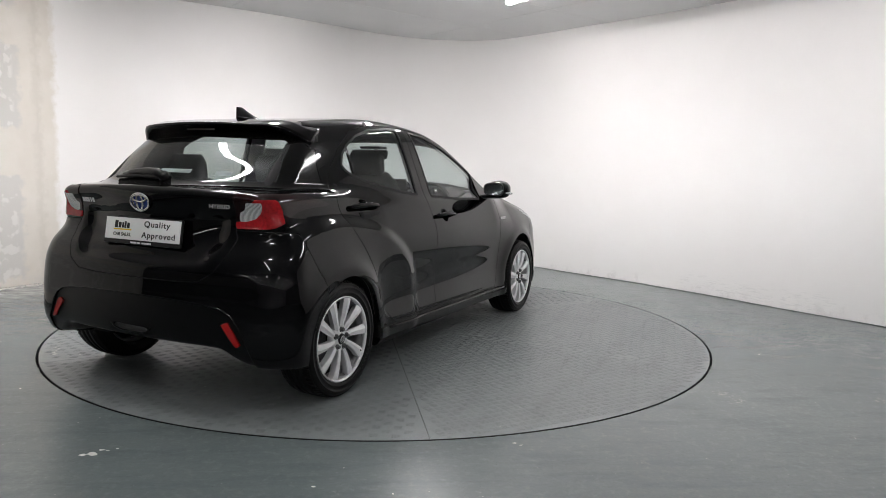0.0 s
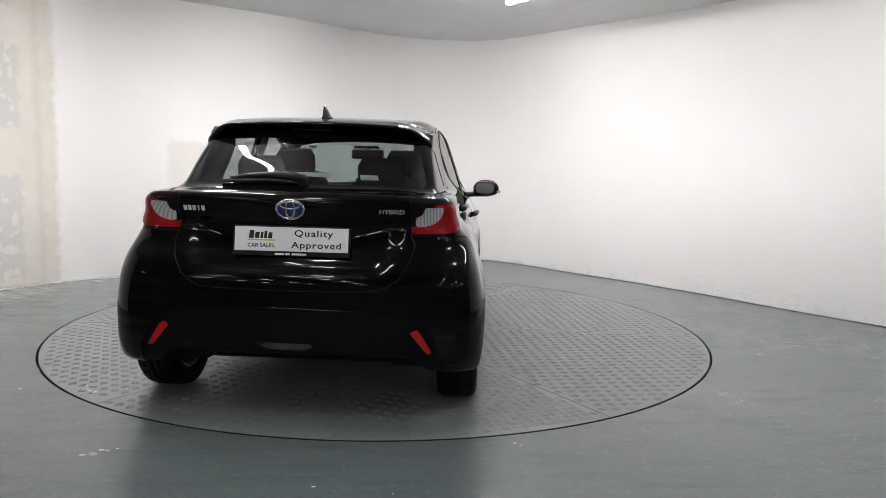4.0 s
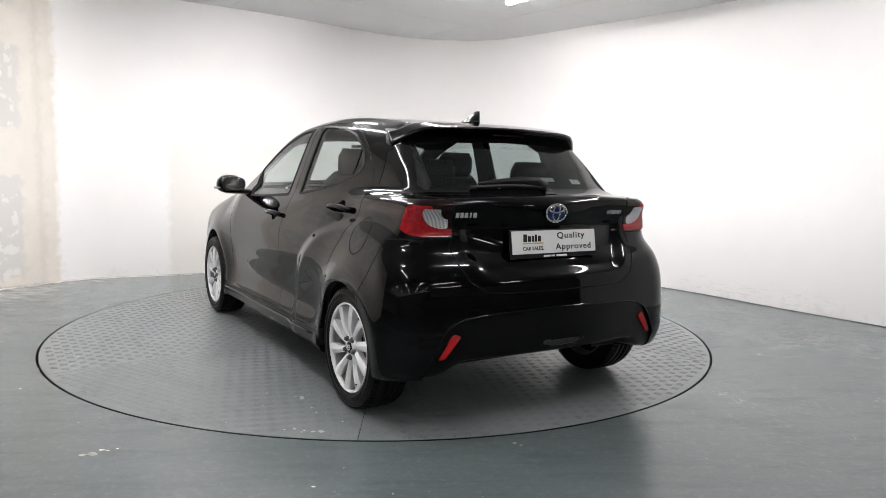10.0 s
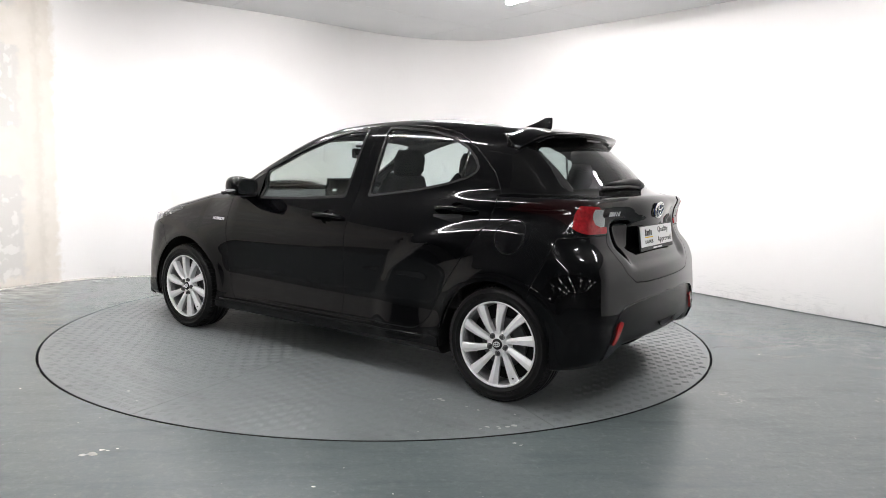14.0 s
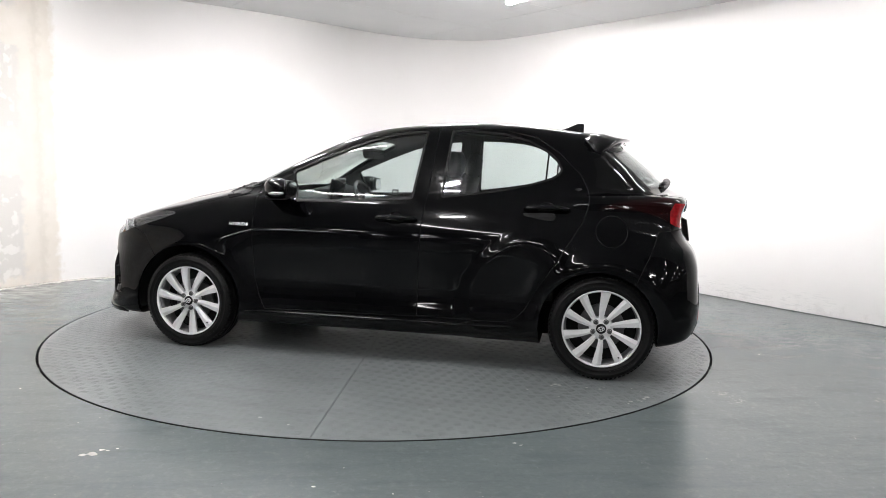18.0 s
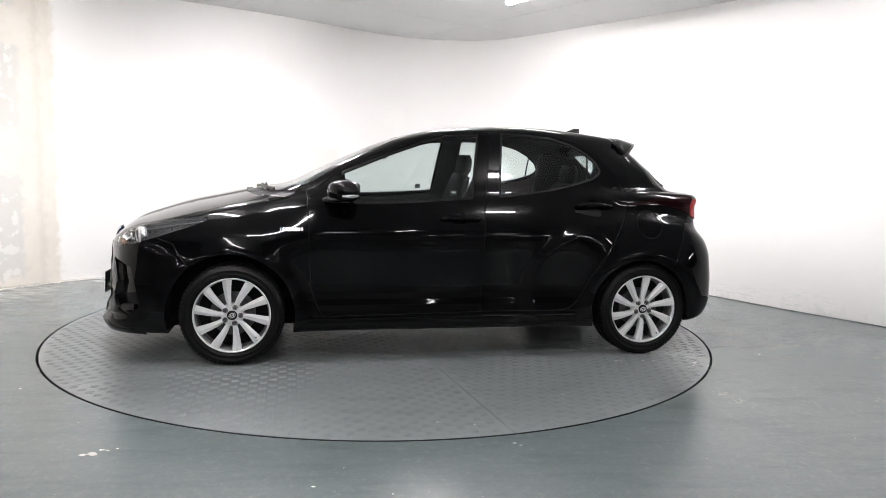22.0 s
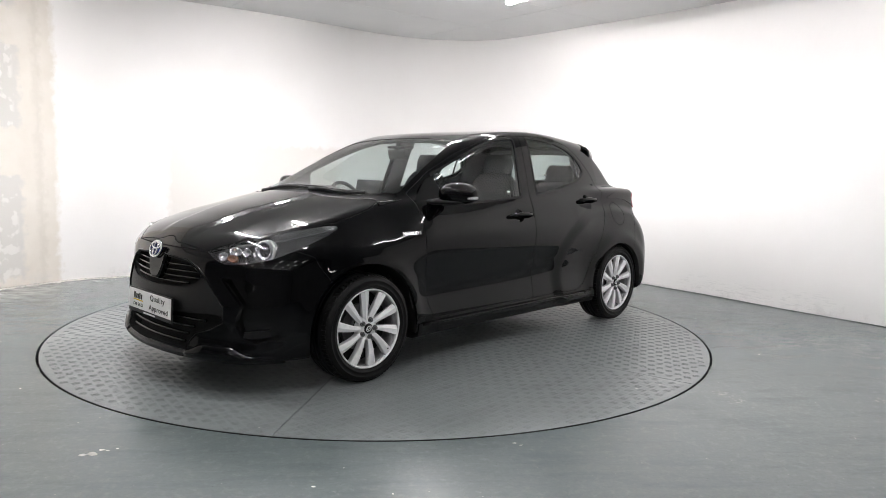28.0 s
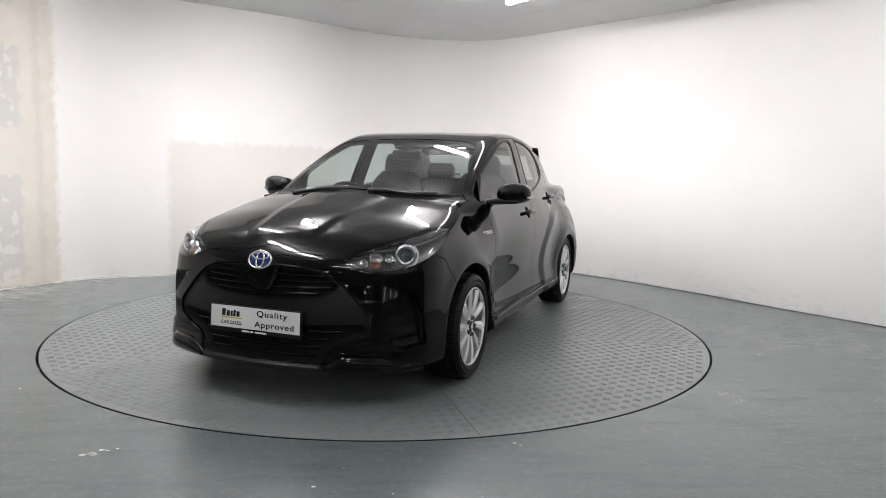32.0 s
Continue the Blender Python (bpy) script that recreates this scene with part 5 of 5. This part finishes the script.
def headlamp_inside(s):
    def at(x, y, z):
        return Vector((x, s * y, z))
    q, nrm = on_front(s * 0.668, 0.757)
    m = frame_on(q - nrm * 0.026, at(1, 0.45, 0.05))
    bm = bmesh.new()
    lathe(bm, [(0.028, 0.0), (0.033, 0.010), (0.046, 0.016), (0.052, 0.010), (0.054, -0.03)], 40, "z")
    pr = part("projector", bm, M["chrome"], car, "chrome ringed projector lamp", smooth=True)
    pr.matrix_basis = m
    bm = bmesh.new()
    lathe(bm, [(0.0005, 0.016), (0.012, 0.014), (0.022, 0.009), (0.029, 0.0)], 32, "z")
    part("projector_lens", bm, M["screen"], pr, smooth=True)
    bm = bmesh.new()
    tube(bm, [(0.060 * math.cos(a), 0.060 * math.sin(a), 0.010) for a in np.linspace(-2.9, 0.9, 22)], 0.0055, 8)
    part("light_ring", bm, M["badge_silver"], pr, smooth=True)
    for y, z, mat, r, tall in ((0.548, 0.738, "chrome", 0.030, 0.75), (0.556, 0.705, "orange", 0.024, 0.7), (0.498, 0.712, "chrome", 0.022, 1.0), (0.606, 0.738, "chrome", 0.018, 1.2)):
        q, nrm = on_front(s * y, z)
        bm = bmesh.new()
        lathe(bm, [(r * 0.12, -0.016), (r * 0.5, -0.013), (r * 0.85, -0.005), (r, 0.004), (r * 1.08, 0.004), (r * 1.08, -0.018)], 24, "z")
        bmesh.ops.scale(bm, vec=(1, tall, 1), verts=bm.verts)
        ob = part("lamp_reflector", bm, M[mat], car, {"orange": "amber tinted reflector"}.get(mat, "bright dished lamp reflector"), smooth=True)
        ob.matrix_basis = frame_on(q - nrm * 0.016, nrm) @ pose(0, 0, 0, 10, 15 * s, 0)
    bm = bmesh.new()
    pts = []
    for f in np.linspace(0, 1, 14):
        x = 1.455 + 0.44 * f
        zz = 0.838 - 0.060 * f - 0.012 * f * f
        q, nrm = on_side(x, zz, s)
        pts.append(q - nrm * 0.014)
    tube(bm, pts, 0.004, 6)
    part("lamp_strip", bm, M["steel"], car, "dull grey daytime lamp strip", smooth=True)


for s in (1, -1):
    headlamp_inside(s)


def grille_bars():
    for zc, half in ((0.642, 0.34), (0.612, 0.385), (0.582, 0.375), (0.552, 0.30)):
        bm = bmesh.new()
        pts = []
        for k in range(25):
            y = -half + 2 * half * k / 24
            q, nrm = on_front(y, zc - 0.02 * (1 - (y / half) ** 2) * 0.3)
            pts.append(q + Vector((-0.022, 0, 0)))
        tube(bm, pts, 0.0075, 6)
        part("grille_bar", bm, M["gloss_black"], front_bumper, smooth=True)
    for zc, half in ((0.375, 0.44), (0.335, 0.36), (0.295, 0.32), (0.255, 0.305)):
        bm = bmesh.new()
        pts = []
        for k in range(25):
            y = -half + 2 * half * k / 24
            q, nrm = on_front(y, zc)
            pts.append(q + Vector((-0.022, 0, 0)))
        tube(bm, pts, 0.0085, 6)
        part("grille_bar", bm, M["gloss_black"], front_bumper, smooth=True)
    # shield under the badge
    bm = bmesh.new()
    out = [(-0.10, 0.69), (0.10, 0.69), (0.085, 0.63), (0.055, 0.565), (0.03, 0.552), (-0.03, 0.552), (-0.055, 0.565), (-0.085, 0.63)]
    rings = []
    for inset, dx in ((1.0, -0.03), (1.0, -0.003), (0.86, 0.006)):
        ring = []
        for y, z in out:
            yy, zz = y * inset, 0.625 + (z - 0.625) * inset
            q, nrm = on_front(yy, zz)
            ring.append(q + Vector((dx, 0, 0)))
        rings.append(ring)
    loft(bm, rings)
    part("badge_shield", bm, M["gloss_black"], front_bumper, "gloss black shield under the badge")
    # lower lip
    bm = bmesh.new()
    rings = []
    for k in range(41):
        y = -0.76 + 1.52 * k / 40
        q, nrm = on_front(y, 0.212)
        b = q.x
        e = 1 - ease(0.55, 0.76, abs(y))
        if abs(y) > 0.345:
            continue
        rings.append([(b + 0.001, y, 0.216), (b + 0.002 + 0.014 * e, y, 0.204), (b + 0.010 * e, y, 0.183), (b - 0.06, y, 0.176), (b - 0.06, y, 0.21)])
    loft(bm, rings)
    part("lower_lip", bm, M["plastic"], front_bumper, "matt black lower lip", smooth=False)


def front_corners():
    # glossy edge round the mouth, corner lips and the blades in the corner recesses
    bm = bmesh.new()
    ring = [(-a, b) for a, b in MOUTH[-2:0:-1]] + MOUTH[:-1]
    tube(bm, [on_front(y, z)[0] + Vector((-0.001, 0, 0)) for y, z in ring], 0.0055, 6)
    part("mouth_edge", bm, M["paint"], front_bumper, "glossy black edge of the mouth", smooth=True)
    for s in (1, -1):
        bm = bmesh.new()
        rings = []
        for k in range(25):
            y = 0.350 + 0.41 * k / 24
            b = on_front(s * y, 0.212)[0].x
            e = 1 - ease(0.60, 0.76, y)
            rise = 0.045 * ease(0.35, 0.46, y) * (1 - ease(0.60, 0.70, y))
            rings.append([(b - 0.004, s * y, 0.224 + rise), (b + 0.010 * e, s * y, 0.218 + 0.7 * rise), (b + 0.004 + 0.018 * e, s * y, 0.206), (b + 0.012 * e, s * y, 0.184),
                          (b - 0.06, s * y, 0.177), (b - 0.06, s * y, 0.21)])
        loft(bm, rings)
        part("corner_lip", bm, M["paint"], front_bumper, "glossy black corner lip", smooth=True)
        bm = bmesh.new()
        rings = []
        for y, z0, z1, d in ((0.655, 0.312, 0.336, 0.016), (0.69, 0.306, 0.344, 0.014), (0.72, 0.312, 0.348, 0.012), (0.752, 0.320, 0.352, 0.010)):
            q0, n0 = on_front(s * y, z0)
            q1, n1 = on_front(s * y, z1)
            rings.append([q0 - n0 * d, q1 - n1 * (d + 0.006), q1 - n1 * 0.04, q0 - n0 * 0.04])
        loft(bm, rings)
        part("intake_blade", bm, M["satin_black"], front_bumper, "dull grey blade in the corner recess")


front_corners()
grille_bars()


# ---- the cabin ----
def seat(x, y, w=0.25, back_h=0.60, rear=False):
    bm = bmesh.new()
    loft(bm, [oval((x + 0.26, y, 0.50), (0, w * 0.96, 0), (0.0, 0, 0.06), 3.5), oval((x + 0.22, y, 0.51), (0, w, 0), (0, 0, 0.085), 3.5),
              oval((x - 0.02, y, 0.47), (0, w, 0), (0, 0, 0.10), 3.5), oval((x - 0.28, y, 0.45), (0, w * 0.95, 0), (0, 0, 0.09), 3.5)])
    th = part("seat_cushion", bm, M["cabin"], car, "dark grey fabric seat", smooth=True)
    bm = bmesh.new()
    rings = []
    for f, k in ((0.0, 0.90), (0.1, 0.98), (0.35, 1.0), (0.6, 0.97), (0.8, 0.86), (0.93, 0.72), (1.0, 0.55)):
        rings.append(oval((x - 0.22 - 0.22 * f, y, 0.46 + back_h * f), (0, w * k, 0), (0.075 * (1 - 0.35 * f), 0, 0.02), 3.2))
    loft(bm, rings)
    part("seat_back", bm, M["cabin"], th, smooth=True)
    bm = bmesh.new()
    hz = 0.44 + back_h
    hx = x - 0.44
    loft(bm, [oval((hx, y, hz + 0.015), (0, 0.105, 0), (0.035, 0, 0), 3), oval((hx - 0.01, y, hz + 0.05), (0, 0.125, 0), (0.05, 0, 0), 3),
              oval((hx - 0.02, y, hz + 0.13), (0, 0.125, 0), (0.05, 0, 0), 3), oval((hx - 0.02, y, hz + 0.175), (0, 0.10, 0), (0.032, 0, 0), 3)])
    part("headrest", bm, M["cabin"], th, smooth=True)
    bm = bmesh.new()
    for d in (-0.04, 0.04):
        tube(bm, [(hx + 0.005, y + d, hz - 0.03), (hx - 0.005, y + d, hz + 0.06)], 0.006, 8)
    part("headrest_post", bm, M["chrome"], th)


seat(0.12, 0.36, 0.27, 0.66)
seat(0.12, -0.36, 0.27, 0.66)
seat(-0.72, 0.32, 0.31, 0.60)
seat(-0.72, -0.32, 0.31, 0.60)


def cabin():
    bm = bmesh.new()
    rings = []
    for y in (-0.68, -0.5, -0.25, 0.0, 0.25, 0.5, 0.68):
        rings.append([(1.08, y, 0.97), (0.90, y, 0.985), (0.66, y, 0.955), (0.56, y, 0.90), (0.58, y, 0.60), (1.0, y, 0.5)])
    loft(bm, rings)
    part("dashboard", bm, M["cabin"], car, "dark grey dashboard", smooth=False)
    bm = bmesh.new()
    loft(bm, [oval((0.62, -0.36, 0.96), (0, 0.19, 0), (0, 0, 0.055), 2.4), oval((0.72, -0.36, 0.985), (0, 0.20, 0), (0, 0, 0.05), 2.4), oval((0.86, -0.36, 0.985), (0, 0.16, 0), (0, 0, 0.015), 2.4)])
    part("binnacle", bm, M["cabin"], car, smooth=True)
    m = pose(0.49, -0.36, 0.89, 0, -66, 0)
    bm = bmesh.new()
    tube(bm, [(0.175 * math.cos(2 * math.pi * k / 40), 0.185 * math.sin(2 * math.pi * k / 40), 0) for k in range(40)], 0.014, 10, closed=True)
    sw = part("steering_wheel", bm, M["plastic"], car, "black leather steering wheel", smooth=True)
    sw.matrix_basis = m
    bm = bmesh.new()
    loft(bm, [oval((0, 0, 0.0), (0.06, 0, 0), (0, 0.08, 0), 2.6), oval((0, 0, 0.03), (0.075, 0, 0), (0, 0.095, 0), 2.6)])
    for a in (math.pi / 2, -math.pi / 2, math.pi):
        tube(bm, [(0.05 * math.cos(a), 0.06 * math.sin(a), 0.012), (0.17 * math.cos(a), 0.18 * math.sin(a), 0.002)], 0.014, 6)
    part("airbag_cover", bm, M["plastic"], sw)
    bm = bmesh.new()
    box(bm, (-0.012, -0.13, -0.08), (0.012, 0.13, 0.08), 0.008)
    sc = part("centre_screen", bm, M["screen"], car, "dark dashboard touchscreen")
    sc.matrix_basis = pose(0.60, 0.0, 1.00, 0, -12, 0)
    bm = bmesh.new()
    box(bm, (-0.018, -0.125, -0.035), (0.018, 0.125, 0.035), 0.014)
    mi = part("interior_mirror", bm, M["plastic"], car, "black interior mirror")
    mi.matrix_basis = pose(0.33, 0.0, 1.258, 0, 10, -12)
    bm = bmesh.new()
    tube(bm, [(0.012, 0.0, 0.0), (0.004, 0.0, 0.06)], 0.012, 8)
    part("mirror_stalk", bm, M["plastic"], mi)
    bm = bmesh.new()
    box(bm, (0.26, -0.09, 1.30), (0.36, 0.09, 1.318), 0.008)
    part("sensor_cover", bm, M["plastic"], car)
    bm = bmesh.new()
    box(bm, (-1.66, -0.62, 0.36), (1.0, 0.62, 0.40), 0.01)
    box(bm, (0.0, -0.11, 0.40), (0.62, 0.11, 0.72), 0.03)
    part("cabin_floor", bm, M["liner"], car)
    bm = bmesh.new()
    box(bm, (-1.60, -0.56, 0.88), (-1.02, 0.56, 0.91), 0.01)
    part("parcel_shelf", bm, M["cabin"], car, "dark parcel shelf")
    for s in (1, -1):
        bm = bmesh.new()
        box(bm, (-1.0, s * 0.745 - 0.02, 0.42), (0.6, s * 0.745 + 0.02, 0.93), 0.02)
        part("door_card", bm, M["cabin"], car)
        # inner panel of the rear pillar
        bm = bmesh.new()
        loft(bm, [oval((x, s * y, 0.5 * (z0 + z1)), (0, 0.035, 0.0), (0, -s * 0.10 * (z1 - z0) / 0.44, 0.5 * (z1 - z0)), 4, 16)
                  for x, y, z0, z1 in ((-1.01, 0.625, 0.90, 1.30), (-1.12, 0.615, 0.90, 1.32), (-1.30, 0.60, 0.90, 1.28), (-1.42, 0.59, 0.90, 1.18), (-1.54, 0.58, 0.90, 1.06))])
        part("pillar_panel", bm, M["cabin"], car, "dark inner panel of the rear pillar", smooth=True)
    # stickers inside the glass
    for (x, y, sz, mat) in ((0.385, 0.426, (0.035, 0.06), "white"),):
        q, nrm = on_top(x, y)
        flat_box("sticker", sz[1], sz[0], 0.001, M[mat], car, frame_on(q - nrm * 0.012, nrm), 0, "small white windscreen sticker")
    for s in (1, -1):
        for x, z, w, h, mat in ((-0.034, 1.024, 0.040, 0.034, "ink"), (-0.034, 1.026, 0.026, 0.010, "white")):
            q, nrm = on_side(x, z, s)
            flat_box("sticker", w, h, 0.001 if mat == "ink" else 0.003, M[mat], car, frame_on(q - nrm * 0.012, nrm), 0, "small printed side window sticker")
    for y, z, w, h in ((-0.04, 1.134, 0.20, 0.026), (-0.32, 1.124, 0.085, 0.032)):
        q, nrm = on_rear(y, z)
        flat_box("sticker", w, h, 0.001, M["white"], car, frame_on(q - nrm * 0.012, nrm), 0, "white printed window sticker")


cabin()


# ---- the turntable ----
def build_turntable():
    th = new("turntable")
    tagged(th, "round grey painted steel turntable with raised tread pattern", "turntable")
    joints = [36, 98, 149.5, 216, 270, 330]
    for i, a0 in enumerate(joints):
        a1 = joints[(i + 1) % 6] + (360 if i == 5 else 0)
        n = 28
        v = [(0.004 * math.cos(radians((a0 + a1) / 2)), 0.004 * math.sin(radians((a0 + a1) / 2)), 0.0)]
        for k in range(n + 1):
            a = radians(a0 + (a1 - a0) * k / n)
            g = 0.0018 if k == 0 else (-0.0018 if k == n else 0.0)
            v.append((2.265 * math.cos(a) - g * math.sin(a), 2.265 * math.sin(a) + g * math.cos(a), 0.0))
        m = len(v)
        v += [(x, y, -0.006) for x, y, z in v]
        f = [tuple(range(m)), tuple(range(2 * m - 1, m - 1, -1))] + [(k, k + m, (k + 1) % m + m, (k + 1) % m) for k in range(m)]
        ob = mesh_object("deck_plate", v, f, M["plate_steel"], th, smooth=False)
        # raised bars of the tread pattern, two directions in a chequer
        rng = random.Random(i)
        bars_v, bars_f = [], []
        turn = radians(a0 + (20 if i % 2 else 55))
        ct, st = math.cos(turn), math.sin(turn)
        pitch = 0.050
        for gi in range(-48, 49):
            for gj in range(-48, 49):
                cx, cy = gi * pitch, gj * pitch
                x, y = ct * cx - st * cy, st * cx + ct * cy
                r = math.hypot(x, y)
                ang = math.degrees(math.atan2(y, x)) % 360
                if ang < a0:
                    ang += 360
                edge = math.degrees(0.03 / max(r, 0.05))
                if r > 2.235 or r < 0.06 or ang > a1 - edge or ang < a0 + edge:
                    continue
                flip = (gi + gj) % 2
                for b in range(4):
                    o = (b - 1.5) * 0.0105
                    ux, uy, wx, wy = (ct, st, -st, ct) if flip else (-st, ct, ct, st)
                    bx, by = x + wx * o, y + wy * o
                    L, h = 0.0205, 0.0028
                    k = len(bars_v)
                    bars_v += [(bx + ux * L, by + uy * L, 0.0), (bx + wx * h, by + wy * h, 0.0), (bx - ux * L, by - uy * L, 0.0), (bx - wx * h, by - wy * h, 0.0),
                               (bx + ux * L * 0.8, by + uy * L * 0.8, 0.0009), (bx - ux * L * 0.8, by - uy * L * 0.8, 0.0009)]
                    bars_f += [(k, k + 1, k + 5, k + 4), (k + 1, k + 2, k + 5), (k + 2, k + 3, k + 4, k + 5), (k + 3, k, k + 4)]
        tb = mesh_object("tread_pattern", bars_v, bars_f, M["plate_steel"], ob, smooth=False)
        tagged(tb, kind="stuff")
    # chips and scrapes in the deck's paint
    rng = random.Random(8)
    v, f = [], []
    spots = [(-1.325, 1.165, 0.013), (-1.300, 1.158, 0.016), (-1.288, 1.185, 0.008), (-1.77, 1.28, 0.012), (-1.79, 1.25, 0.015), (-1.74, 1.31, 0.010), (-1.70, 1.34, 0.012), (0.005, 2.065, 0.010), (-0.16, 2.115, 0.008)]
    for _ in range(60):
        a, r = rng.uniform(0, 6.283), 2.22 * math.sqrt(rng.random())
        spots.append((r * math.cos(a), r * math.sin(a), rng.uniform(0.002, 0.0055)))
    for _ in range(14):
        spots.append((rng.gauss(-1.66, 0.22), rng.gauss(1.30, 0.10), rng.uniform(0.003, 0.009)))
    for x, y, r in spots:
        if math.hypot(x, y) > 2.24:
            continue
        k, e = len(v), rng.uniform(0, 3)
        v += [(x + r * rng.uniform(0.5, 1.3) * math.cos(e + 6.283 * j / 7), y + r * rng.uniform(0.4, 1.2) * math.sin(e + 6.283 * j / 7), 0.0012) for j in range(7)]
        f.append(tuple(range(k, k + 7)))
    tagged(mesh_object("paint_chips", v, f, material("bare_primer", (0.62, 0.62, 0.60), 0.8, vary=0.3, scale=200), th, smooth=False), kind="stuff")
    bm = bmesh.new()
    lathe(bm, [(0.05, -0.006), (2.262, -0.006), (2.262, -0.09), (0.05, -0.09)], 160, "z", closed=True)
    part("drum", bm, M["liner"], th, "dark drum under the deck")
    # added black ring: stands in for the dark of the gap round the deck
    rim = bmesh.new()
    lathe(rim, [(2.2662, -0.0065), (2.2685, -0.0065), (2.2685, -0.001), (2.2662, -0.001)], 160, "z", closed=True)
    part("gap_shade_ring", rim, M["rubber"], th, "added black ring that deepens the shade in the gap round the deck")
    return th


table = build_turntable()


def motions():
    rows_table, rows_car = [], []
    for k in range(65):
        t = k / 2
        turn = pose(0, 0, 0, 0, 0, heading(t))
        rows_table.append((t, turn))
        rows_car.append((t, turn @ pose(CAR_X, CAR_Y, 0)))
    walk(table, rows_table)
    walk(car, rows_car)


motions()
